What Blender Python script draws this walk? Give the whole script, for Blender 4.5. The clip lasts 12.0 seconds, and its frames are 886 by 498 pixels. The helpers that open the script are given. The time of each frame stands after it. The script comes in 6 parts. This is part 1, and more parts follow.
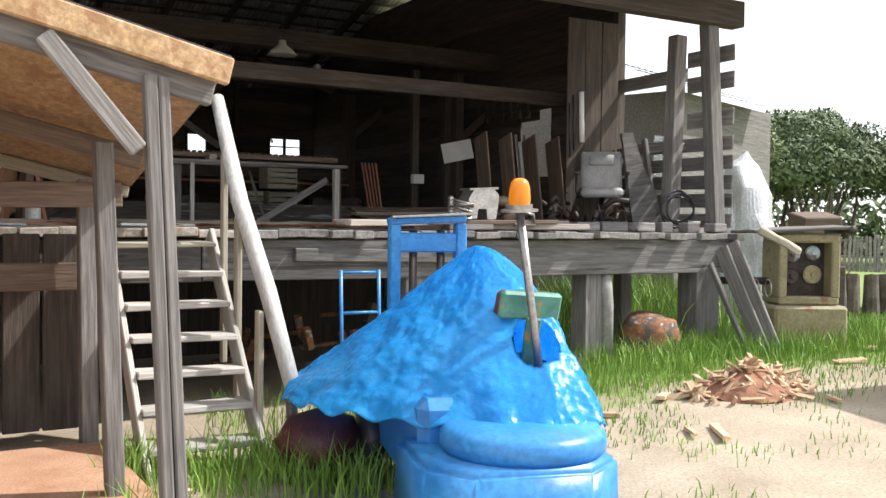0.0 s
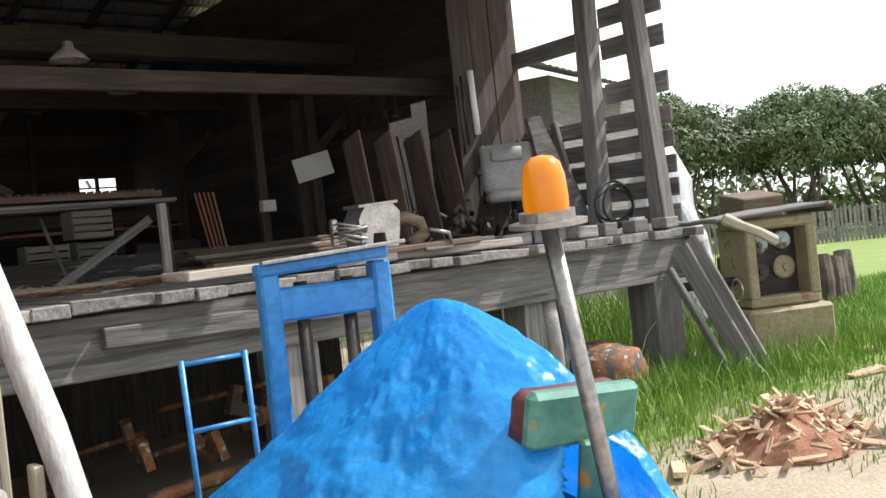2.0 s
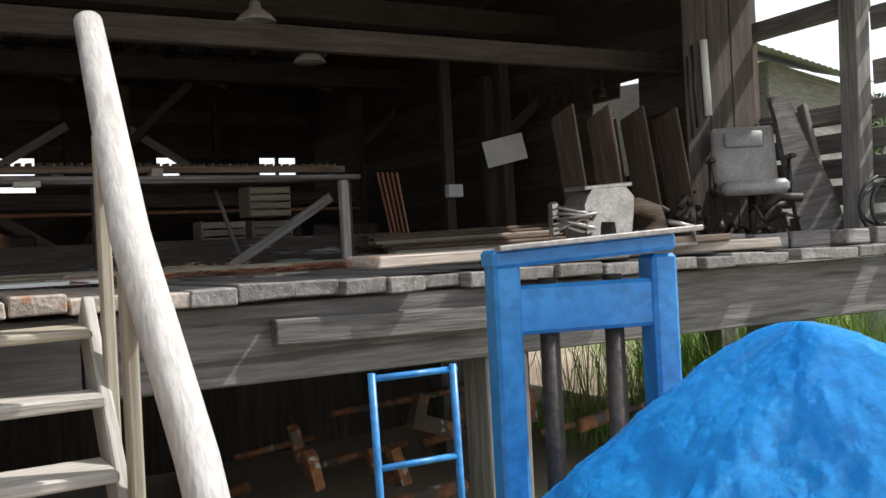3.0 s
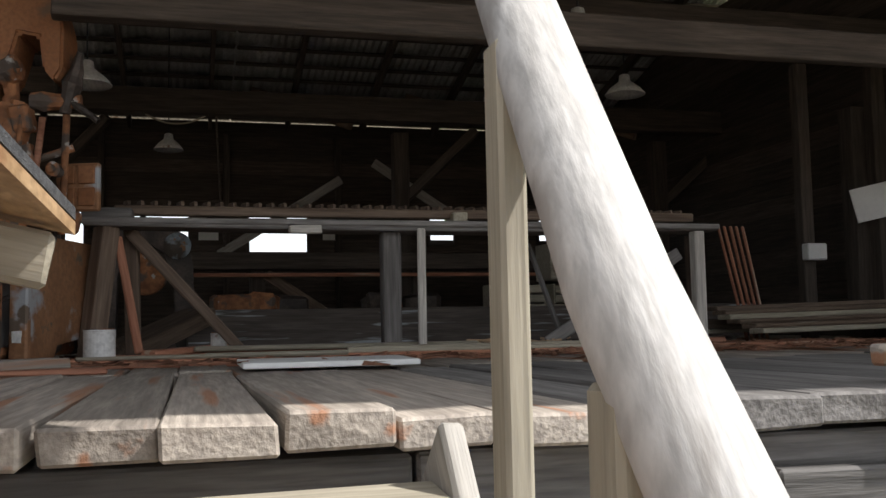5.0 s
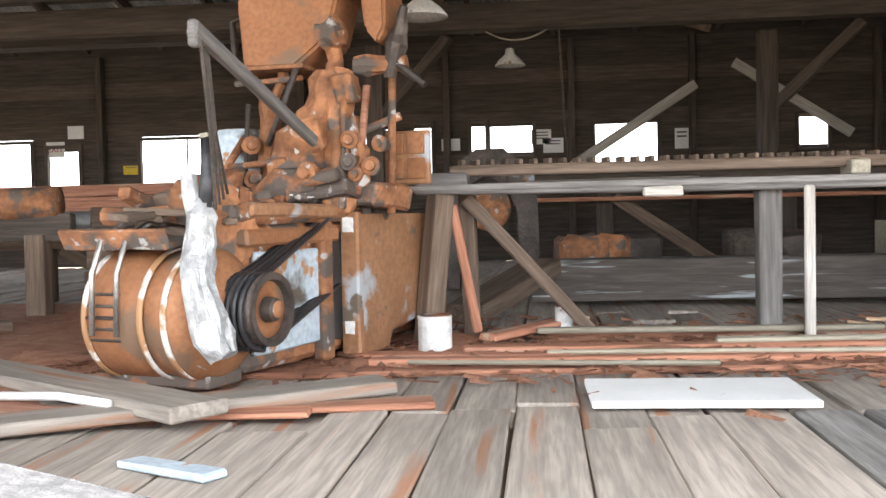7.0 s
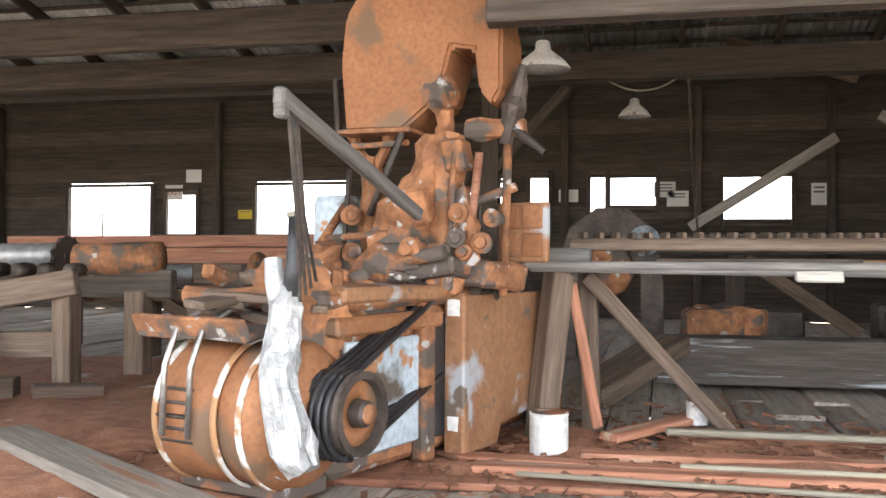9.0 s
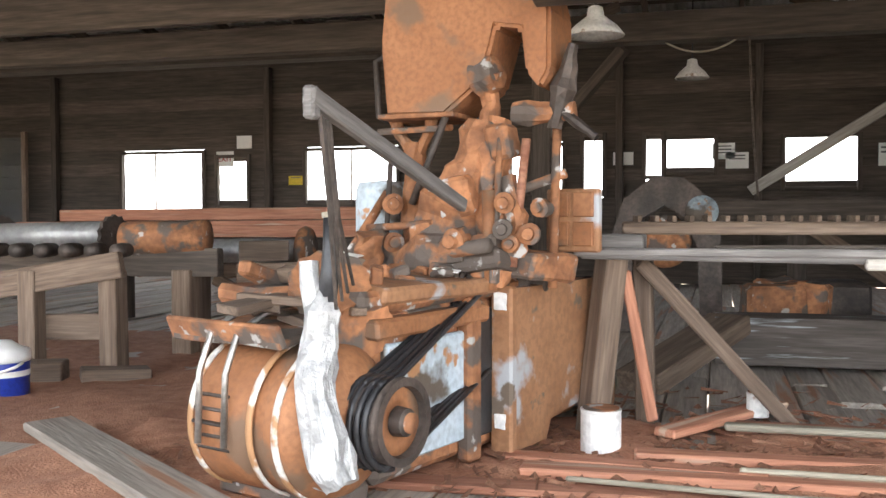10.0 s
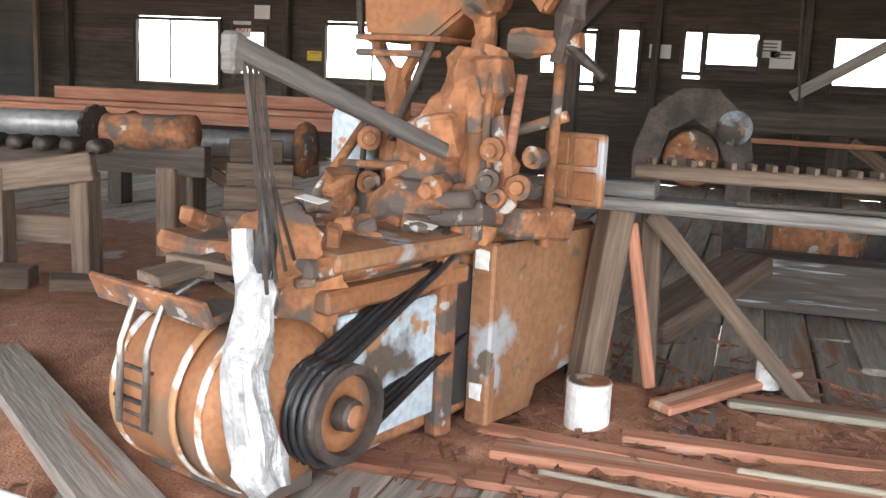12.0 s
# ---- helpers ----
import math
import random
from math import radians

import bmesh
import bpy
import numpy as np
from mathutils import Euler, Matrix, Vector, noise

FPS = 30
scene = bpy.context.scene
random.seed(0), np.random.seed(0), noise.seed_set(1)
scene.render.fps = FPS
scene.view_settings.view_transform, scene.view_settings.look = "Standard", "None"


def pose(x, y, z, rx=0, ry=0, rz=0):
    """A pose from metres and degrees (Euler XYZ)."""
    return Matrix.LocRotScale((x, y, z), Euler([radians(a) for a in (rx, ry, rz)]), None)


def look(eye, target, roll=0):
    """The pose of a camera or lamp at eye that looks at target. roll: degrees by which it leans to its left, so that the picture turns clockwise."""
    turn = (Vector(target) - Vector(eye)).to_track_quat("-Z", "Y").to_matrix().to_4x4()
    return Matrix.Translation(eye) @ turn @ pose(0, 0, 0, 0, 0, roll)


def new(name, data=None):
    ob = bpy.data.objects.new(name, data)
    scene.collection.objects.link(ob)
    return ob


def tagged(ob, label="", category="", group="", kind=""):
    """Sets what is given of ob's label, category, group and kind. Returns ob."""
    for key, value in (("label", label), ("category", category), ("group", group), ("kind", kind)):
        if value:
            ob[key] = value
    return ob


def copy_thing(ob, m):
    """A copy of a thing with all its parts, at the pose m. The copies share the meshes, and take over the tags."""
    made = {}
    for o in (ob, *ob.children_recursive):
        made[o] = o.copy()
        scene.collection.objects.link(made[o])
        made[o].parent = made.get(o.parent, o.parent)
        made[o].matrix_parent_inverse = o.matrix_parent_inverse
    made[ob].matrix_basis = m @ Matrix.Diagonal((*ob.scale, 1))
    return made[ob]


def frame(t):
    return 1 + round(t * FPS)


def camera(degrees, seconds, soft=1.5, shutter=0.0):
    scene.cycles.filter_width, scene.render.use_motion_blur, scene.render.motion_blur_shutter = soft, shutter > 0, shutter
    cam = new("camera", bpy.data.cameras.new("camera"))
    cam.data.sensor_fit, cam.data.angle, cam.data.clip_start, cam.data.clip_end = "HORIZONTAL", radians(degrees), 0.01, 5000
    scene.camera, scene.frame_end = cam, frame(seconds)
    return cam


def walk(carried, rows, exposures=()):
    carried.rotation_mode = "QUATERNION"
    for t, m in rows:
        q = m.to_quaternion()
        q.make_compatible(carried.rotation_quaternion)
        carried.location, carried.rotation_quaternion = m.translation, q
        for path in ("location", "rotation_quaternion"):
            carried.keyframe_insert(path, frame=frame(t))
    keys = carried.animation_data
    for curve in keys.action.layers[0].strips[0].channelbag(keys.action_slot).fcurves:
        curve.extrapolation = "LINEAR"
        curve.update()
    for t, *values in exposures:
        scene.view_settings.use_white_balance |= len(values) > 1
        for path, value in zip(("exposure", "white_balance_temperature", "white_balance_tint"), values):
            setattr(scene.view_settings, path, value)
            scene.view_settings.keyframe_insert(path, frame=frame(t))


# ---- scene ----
cam = camera(50.0, 12.0)
PATH = [
    (0, (2.666, -1.152, 1.603), (3.66, 0.583, 1.553), 0.7),
    (0.5, (3.067, -0.572, 1.645), (4.174, 1.093, 1.61), 1.4),
    (1, (3.407, 0.053, 1.679), (4.622, 1.641, 1.643), -1.3),
    (1.5, (3.664, 0.727, 1.667), (4.922, 2.281, 1.623), -4.0),
    (2, (3.861, 1.465, 1.679), (5.124, 3.015, 1.658), -6.1),
    (2.5, (4.104, 2.063, 1.663), (5.236, 3.712, 1.658), -5.4),
    (4.3, (4.429, 4.21, 1.694), (5.164, 6.07, 1.694), 0.2),
    (4.5, (4.432, 4.4, 1.703), (5.135, 6.272, 1.773), -0.8),
    (4.7, (4.435, 4.599, 1.712), (5.064, 6.494, 1.828), -1.2),
    (5, (4.439, 4.878, 1.714), (4.949, 6.804, 1.88), -1.1),
    (5.5, (4.524, 5.313, 1.895), (4.74, 7.295, 2.05), -0.7),
    (6, (4.501, 5.506, 2.053), (4.502, 7.505, 2.132), -4.7),
    (6.3, (4.481, 5.566, 2.104), (4.42, 7.564, 2.156), -5.0),
    (7, (4.484, 5.701, 2.217), (4.277, 7.689, 2.15), -1.2),
    (7.5, (4.508, 5.802, 2.327), (4.201, 7.773, 2.185), -0.8),
    (9.3, (4.404, 6.275, 2.438), (3.924, 8.216, 2.472), -0.3),
    (9.5, (4.414, 6.313, 2.487), (3.9, 8.246, 2.482), -1.1),
    (10, (4.405, 6.383, 2.542), (3.854, 8.304, 2.466), -0.1),
    (10.5, (4.337, 6.492, 2.63), (3.777, 8.409, 2.52), 0.5),
    (10.8, (4.325, 6.562, 2.672), (3.816, 8.492, 2.547), 1.0),
    (11, (4.341, 6.551, 2.7), (3.833, 8.48, 2.553), 1.8),
    (11.5, (4.372, 6.763, 2.711), (3.828, 8.675, 2.491), 4.0),
    (12, (4.446, 6.909, 2.805), (3.847, 8.785, 2.453), 2.8),
]
walk(cam, [(t, look(eye, target, roll)) for t, eye, target, roll in PATH],
     exposures=[(0, 0.47), (2.0, 0.35), (2.7, 0.15), (4.6, 0.08), (5.2, 0.38), (5.6, 0.85), (6.0, 2.1), (6.6, 2.75), (12, 2.85)])

# ---- world, sun, exposure ----
world = bpy.data.worlds.new("sky")
scene.world = world
world.use_nodes = True
wn = world.node_tree.nodes
wl = world.node_tree.links
sky = wn.new("ShaderNodeTexSky")
sky.sky_type, sky.sun_disc = "NISHITA", False
SUN_DIR = Vector((0.82, -0.32, 1.0)).normalized()
sky.sun_elevation = math.asin(SUN_DIR.z)
sky.sun_rotation = math.atan2(SUN_DIR.x, SUN_DIR.y)
haze = wn.new("ShaderNodeMix")
haze.data_type = "RGBA"
haze.inputs["Factor"].default_value = 0.75
haze.inputs["B"].default_value = (10.6, 10.9, 11.3, 1)
wl.new(sky.outputs[0], haze.inputs["A"])
wl.new(haze.outputs["Result"], wn["Background"].inputs["Color"])
wn["Background"].inputs["Strength"].default_value = 0.13
sun_data = bpy.data.lights.new("sun", "SUN")
sun_data.energy, sun_data.angle, sun_data.color = 4.8, radians(1.2), (1.0, 0.97, 0.93)
sun = new("sun", sun_data)
sun.matrix_basis = look(SUN_DIR * 50, (0, 0, 0))

# ---- materials ----
def material(name, c1, c2, rough=0.8, metal=0.0, scale=6.0, stretch=(1, 1, 1), fine=40.0, bump=0.3, c3=None, c3_scale=1.5, c3_at=0.58, vary=0.25, c4=None, grain=0.5):
    """Two-tone surface with grain, stains (c3), flecks (c4) and fine relief."""
    m = bpy.data.materials.new(name)
    m.use_nodes = True
    n, l = m.node_tree.nodes, m.node_tree.links
    b = n["Principled BSDF"]
    tc = n.new("ShaderNodeTexCoord")
    mp = n.new("ShaderNodeMapping")
    mp.inputs["Scale"].default_value = stretch
    l.new(tc.outputs["Object"], mp.inputs["Vector"])
    info = n.new("ShaderNodeObjectInfo")
    add = n.new("ShaderNodeVectorMath")
    add.operation = "MULTIPLY_ADD"
    comb = n.new("ShaderNodeCombineXYZ")
    for k in range(3):
        l.new(info.outputs["Random"], comb.inputs[k])
    l.new(comb.outputs[0], add.inputs[0])
    add.inputs[1].default_value = (37, 53, 71)
    l.new(mp.outputs[0], add.inputs[2])

    def noise_at(s, detail=4.0, src=add):
        t = n.new("ShaderNodeTexNoise")
        t.inputs["Scale"].default_value, t.inputs["Detail"].default_value = s, detail
        l.new(src.outputs[0], t.inputs["Vector"])
        return t.outputs["Fac"]

    def ramp(fac, a, z):
        r = n.new("ShaderNodeMapRange")
        r.inputs["From Min"].default_value, r.inputs["From Max"].default_value = a, z
        l.new(fac, r.inputs["Value"])
        return r.outputs[0]

    def mix(fac, a, c):
        x = n.new("ShaderNodeMix")
        x.data_type = "RGBA"
        l.new(fac, x.inputs["Factor"])
        for sock, v in (("A", a), ("B", c)):
            if isinstance(v, tuple):
                x.inputs[sock].default_value = (*v, 1)
            else:
                l.new(v, x.inputs[sock])
        return x.outputs["Result"]

    col = mix(ramp(noise_at(scale), 0.32, 0.68), c1, c2)
    fin = noise_at(fine, 6.0)
    dark = mix(ramp(fin, 0.35, 0.6), tuple(0.6 * v for v in c1), col)
    half = n.new("ShaderNodeMix")
    half.data_type, half.inputs["Factor"].default_value = "RGBA", grain
    l.new(col, half.inputs["A"])
    l.new(dark, half.inputs["B"])
    col = half.outputs["Result"]
    if c3:
        col = mix(ramp(noise_at(c3_scale, 6.0), c3_at, c3_at + 0.06), col, c3)
    if c4:
        col = mix(ramp(noise_at(c3_scale * 2.3, 8.0), 0.62, 0.66), col, c4)
    hsv = n.new("ShaderNodeHueSaturation")
    v = n.new("ShaderNodeMapRange")
    v.inputs["To Min"].default_value, v.inputs["To Max"].default_value = 1 - vary, 1 + vary
    l.new(info.outputs["Random"], v.inputs["Value"])
    l.new(v.outputs[0], hsv.inputs["Value"])
    l.new(col, hsv.inputs["Color"])
    l.new(hsv.outputs[0], b.inputs["Base Color"])
    rr = n.new("ShaderNodeMapRange")
    rr.inputs["To Min"].default_value, rr.inputs["To Max"].default_value = max(0.05, rough - 0.15), min(1, rough + 0.12)
    l.new(fin, rr.inputs["Value"])
    l.new(rr.outputs[0], b.inputs["Roughness"])
    b.inputs["Metallic"].default_value = metal
    bp = n.new("ShaderNodeBump")
    bp.inputs["Strength"].default_value, bp.inputs["Distance"].default_value = bump, 0.01
    l.new(fin, bp.inputs["Height"])
    l.new(bp.outputs[0], b.inputs["Normal"])
    return m


G = (0.6, 9, 9)
grey_wood = material("weathered grey timber", (0.145, 0.133, 0.125), (0.285, 0.265, 0.25), 0.85, scale=3, stretch=G, fine=9, bump=0.5, c3=(0.10, 0.09, 0.085), c3_scale=1.3, c3_at=0.66)
beam_wood = material("dark weathered beam", (0.095, 0.088, 0.083), (0.20, 0.187, 0.177), 0.88, scale=3, stretch=G, fine=9, bump=0.6, c3=(0.06, 0.055, 0.05), c3_scale=1.6, c3_at=0.6)
pale_wood = material("sun-bleached timber", (0.40, 0.37, 0.33), (0.58, 0.54, 0.49), 0.8, scale=3, stretch=G, fine=10, bump=0.4)
new_wood = material("newer pale lumber", (0.33, 0.29, 0.22), (0.43, 0.385, 0.30), 0.75, scale=3, stretch=G, fine=8, bump=0.3)
dark_wood = material("dark aged timber", (0.058, 0.045, 0.036), (0.122, 0.096, 0.077), 0.88, scale=3, stretch=G, fine=9, bump=0.5)
brown_wood = material("brown aged timber", (0.12, 0.08, 0.056), (0.235, 0.17, 0.125), 0.85, scale=3, stretch=G, fine=9, bump=0.5, c3=(0.30, 0.26, 0.22), c3_scale=1.6, c3_at=0.66)
deck_wood = material("worn deck plank", (0.31, 0.265, 0.225), (0.49, 0.425, 0.36), 0.82, scale=2.5, stretch=G, fine=8, bump=0.5, c3=(0.36, 0.185, 0.11), c3_scale=1.0, c3_at=0.60)
red_wood = material("reddish sawn redwood", (0.33, 0.13, 0.075), (0.50, 0.24, 0.15), 0.8, scale=3, stretch=G, fine=8, bump=0.4, c3=(0.42, 0.30, 0.22), c3_scale=1.4)
osb = material("oriented strand board", (0.27, 0.16, 0.075), (0.45, 0.30, 0.165), 0.75, scale=22, stretch=(1, 0.5, 1), fine=60, bump=0.3, c3=(0.24, 0.13, 0.06), c3_scale=9)
shingle = material("asphalt shingle", (0.05, 0.05, 0.053), (0.12, 0.12, 0.125), 0.95, scale=60, fine=300, bump=0.8, vary=0.05)
rust = material("rust-orange dusty cast iron", (0.20, 0.085, 0.04), (0.46, 0.20, 0.09), 0.85, scale=9, fine=30, bump=0.6, c3=(0.11, 0.085, 0.07), c3_scale=5.5, c3_at=0.5, c4=(0.42, 0.40, 0.38), vary=0.2)
rust_hood = material("ochre rust-coated sheet steel", (0.26, 0.105, 0.042), (0.37, 0.165, 0.075), 0.75, scale=3, fine=45, bump=0.25, c3=(0.17, 0.10, 0.06), c3_scale=3.2, c3_at=0.55, vary=0.08)
blue_grey = material("flaking pale blue-grey machine paint", (0.42, 0.50, 0.56), (0.55, 0.62, 0.67), 0.6, scale=6, fine=40, bump=0.5, c3=(0.11, 0.085, 0.065), c3_scale=3.5, c3_at=0.49, c4=(0.38, 0.19, 0.09))
cover_mat = material("rusted plate with paint remnants", (0.28, 0.13, 0.06), (0.38, 0.195, 0.10), 0.75, scale=4, fine=35, bump=0.35, c3=(0.40, 0.41, 0.43), c3_scale=3.4, c3_at=0.57, c4=(0.15, 0.11, 0.08), vary=0.05)
iron = material("dark grimy iron", (0.05, 0.042, 0.037), (0.13, 0.10, 0.085), 0.6, metal=0.5, scale=6, fine=40, bump=0.5)
steel = material("worn steel", (0.32, 0.30, 0.28), (0.5, 0.47, 0.44), 0.4, metal=0.8, scale=8, fine=50, bump=0.2)
rubber = material("black rubber", (0.018, 0.018, 0.02), (0.04, 0.04, 0.043), 0.45, scale=8, fine=60, bump=0.2)
tape = material("silver foil wrap", (0.38, 0.38, 0.38), (0.60, 0.60, 0.60), 0.42, metal=0.25, scale=14, fine=40, bump=0.9, vary=0.03)
white_paint = material("chipped white paint", (0.74, 0.73, 0.70), (0.84, 0.83, 0.81), 0.6, scale=6, fine=40, bump=0.2, c3=(0.28, 0.18, 0.12), c3_scale=9, c3_at=0.66, vary=0.06)
paper = material("white board", (0.74, 0.73, 0.71), (0.83, 0.82, 0.80), 0.7, scale=3, fine=30, bump=0.1, vary=0.08, grain=0.08)
blue_paint = material("chipped bright blue enamel", (0.025, 0.19, 0.50), (0.05, 0.29, 0.64), 0.38, scale=3, fine=30, bump=0.15, c3=(0.20, 0.12, 0.085), c3_scale=5, c3_at=0.68, vary=0.05)
tarp_mat = material("blue polyethylene tarpaulin", (0.03, 0.40, 0.86), (0.05, 0.47, 0.92), 0.28, scale=3, fine=22, bump=0.75, vary=0.02, grain=0.06)
green_paint = material("faded green paint with rust", (0.06, 0.21, 0.16), (0.11, 0.30, 0.23), 0.5, scale=6, fine=30, bump=0.2, c3=(0.40, 0.22, 0.04), c3_scale=12, c3_at=0.63)
maroon = material("maroon vinyl", (0.10, 0.03, 0.03), (0.19, 0.06, 0.055), 0.5, scale=6, fine=40)
leather = material("grey leatherette", (0.30, 0.29, 0.285), (0.40, 0.39, 0.38), 0.45, scale=8, fine=60, bump=0.2, vary=0.02)
black_plastic = material("black plastic", (0.02, 0.02, 0.022), (0.04, 0.04, 0.04), 0.4, scale=8, fine=50, bump=0.1)
box_paint = material("olive ochre machine paint with rust", (0.27, 0.22, 0.12), (0.40, 0.34, 0.21), 0.65, scale=4, fine=40, bump=0.3, c3=(0.22, 0.12, 0.07), c3_scale=4, c3_at=0.6, vary=0.04)
concrete = material("grey concrete block", (0.28, 0.27, 0.25), (0.42, 0.40, 0.37), 0.9, scale=8, fine=60, bump=0.4)
tin = material("corrugated galvanised iron", (0.42, 0.42, 0.42), (0.62, 0.62, 0.61), 0.5, metal=0.55, scale=3, fine=20, bump=0.2, c3=(0.25, 0.17, 0.12), c3_scale=1.3, c3_at=0.66)
dirt = material("orange sawdust earth", (0.42, 0.22, 0.13), (0.55, 0.33, 0.21), 0.95, scale=3, fine=60, bump=0.5)
duff = material("red sawdust and bark litter", (0.30, 0.13, 0.075), (0.45, 0.23, 0.14), 0.95, scale=12, fine=90, bump=0.9)
chip_mat = material("splintered redwood chips", (0.50, 0.33, 0.20), (0.68, 0.50, 0.34), 0.85, scale=5, stretch=G, fine=12)
bark = material("bark", (0.09, 0.07, 0.055), (0.17, 0.14, 0.11), 0.95, scale=8, fine=40, bump=0.6)
band_mat = material("chipped whitewash over rust", (0.55, 0.52, 0.48), (0.7, 0.67, 0.62), 0.7, scale=9, fine=40, c3=(0.36, 0.19, 0.09), c3_scale=7, c3_at=0.46)
carriage_mat = material("dark timber with flaking pale paint", (0.07, 0.058, 0.05), (0.14, 0.115, 0.10), 0.85, scale=3, stretch=G, fine=9, bump=0.5, c3=(0.36, 0.38, 0.40), c3_scale=2.2, c3_at=0.60)
rail_wood = material("sun-bleached handrail", (0.52, 0.49, 0.46), (0.68, 0.65, 0.62), 0.75, scale=5, stretch=(8, 2, 1.0), fine=14, bump=0.16, c3=(0.40, 0.37, 0.34), c3_scale=2.2, c3_at=0.6)
foil = material("silver tarpaulin", (0.62, 0.63, 0.65), (0.78, 0.79, 0.80), 0.35, scale=3, fine=20, bump=0.6)
leaf_mat = material("conifer foliage", (0.08, 0.115, 0.045), (0.16, 0.21, 0.085), 0.7, scale=1.2, fine=6, bump=0.0, vary=0.2)
grass_mat = material("green grass", (0.12, 0.24, 0.03), (0.26, 0.40, 0.07), 0.6, scale=1.5, fine=8, bump=0.0)
red_plastic = material("red plastic", (0.45, 0.03, 0.025), (0.6, 0.05, 0.04), 0.4)
cooler_blue = material("dark blue plastic", (0.01, 0.03, 0.28), (0.02, 0.05, 0.36), 0.4, fine=60, bump=0.1)
yellow_sign = material("yellow sign", (0.6, 0.42, 0.02), (0.7, 0.5, 0.03), 0.5)
red_letters = material("red sign letters", (0.5, 0.03, 0.03), (0.55, 0.04, 0.04), 0.5)
ink = material("faded black ink", (0.10, 0.10, 0.10), (0.2, 0.2, 0.2), 0.8)


def ground_material():
    m = material("dirt yard with worn grass", (0.29, 0.23, 0.165), (0.43, 0.36, 0.27), 0.95, scale=1.2, fine=45, bump=0.6)
    n, l = m.node_tree.nodes, m.node_tree.links
    b = n["Principled BSDF"]
    old = b.inputs["Base Color"].links[0].from_socket
    att = n.new("ShaderNodeAttribute")
    att.attribute_name = "turf"
    tc = n.new("ShaderNodeTexCoord")
    t = n.new("ShaderNodeTexNoise")
    t.inputs["Scale"].default_value, t.inputs["Detail"].default_value = 2.2, 6
    l.new(tc.outputs["Object"], t.inputs["Vector"])
    s = n.new("ShaderNodeMath")
    s.operation = "ADD"
    l.new(att.outputs["Fac"], s.inputs[0])
    l.new(t.outputs["Fac"], s.inputs[1])
    r = n.new("ShaderNodeMapRange")
    r.inputs["From Min"].default_value, r.inputs["From Max"].default_value = 0.9, 1.15
    l.new(s.outputs[0], r.inputs["Value"])
    x = n.new("ShaderNodeMix")
    x.data_type = "RGBA"
    x.inputs["B"].default_value = (0.17, 0.24, 0.055, 1)
    l.new(r.outputs[0], x.inputs["Factor"])
    l.new(old, x.inputs["A"])
    l.new(x.outputs["Result"], b.inputs["Base Color"])
    return m


def clear(name, color, rough, trans, ior=1.45):
    m = bpy.data.materials.new(name)
    m.use_nodes = True
    b = m.node_tree.nodes["Principled BSDF"]
    b.inputs["Base Color"].default_value = (*color, 1)
    b.inputs["Roughness"].default_value = rough
    b.inputs["Transmission Weight"].default_value = trans
    b.inputs["IOR"].default_value = ior
    return m


amber = clear("amber beacon plastic", (1.0, 0.36, 0.01), 0.25, 0.45)
glass = clear("dusty window glass", (0.9, 0.93, 0.92), 0.12, 0.95)

# ---- helpers ----
rnd = random.Random(7)
WORLD_OF = {}


def thing(name, label, category, loc=(0, 0, 0), group="", kind="", rz=0.0):
    e = new(name)
    e.empty_display_size = 0.1
    WORLD_OF[e] = pose(*loc, 0, 0, rz)
    e.matrix_basis = WORLD_OF[e]
    return tagged(e, label, category, group, kind)


def part(name, bm, mat, parent=None, label="", m=None, smooth=False):
    m = Matrix() if m is None else m
    me = bpy.data.meshes.new(name)
    bm.normal_update()
    bm.to_mesh(me)
    bm.free()
    me.materials.append(mat)
    if smooth:
        me.shade_smooth()
    ob = new(name, me)
    if parent:
        ob.parent = parent
        ob.matrix_parent_inverse = WORLD_OF[parent].inverted()
    ob.matrix_basis = m
    WORLD_OF[ob] = m
    return tagged(ob, label)


def b_box(x, y, z, bevel=0.006, jit=0.0, at=(0, 0, 0), taper=1.0):
    bm = bmesh.new()
    bmesh.ops.create_cube(bm, size=1)
    for v in bm.verts:
        k = taper if v.co.z > 0 else 1.0
        v.co = Vector((v.co.x * x * k + at[0], v.co.y * y * k + at[1], v.co.z * z + at[2])) + Vector([rnd.uniform(-jit, jit) for _ in range(3)])
    if bevel:
        bmesh.ops.bevel(bm, geom=bm.edges[:], offset=min(bevel, 0.3 * min(x, y, z)), segments=1, affect="EDGES")
    return bm


def b_lathe(profile, seg=24):
    """Turns (radius, z) pairs about z."""
    bm = bmesh.new()
    rings = []
    for r, z in profile:
        rings.append([bm.verts.new((r * math.cos(2 * math.pi * k / seg), r * math.sin(2 * math.pi * k / seg), z)) for k in range(seg)] if r > 1e-5 else [bm.verts.new((0, 0, z))])
    for a, b in zip(rings, rings[1:]):
        for k in range(seg):
            q = [a[k % len(a)], a[(k + 1) % len(a)], b[(k + 1) % len(b)], b[k % len(b)]]
            q = list(dict.fromkeys(q))
            if len(q) > 2:
                bm.faces.new(q)
    bmesh.ops.recalc_face_normals(bm, faces=bm.faces[:])
    return bm


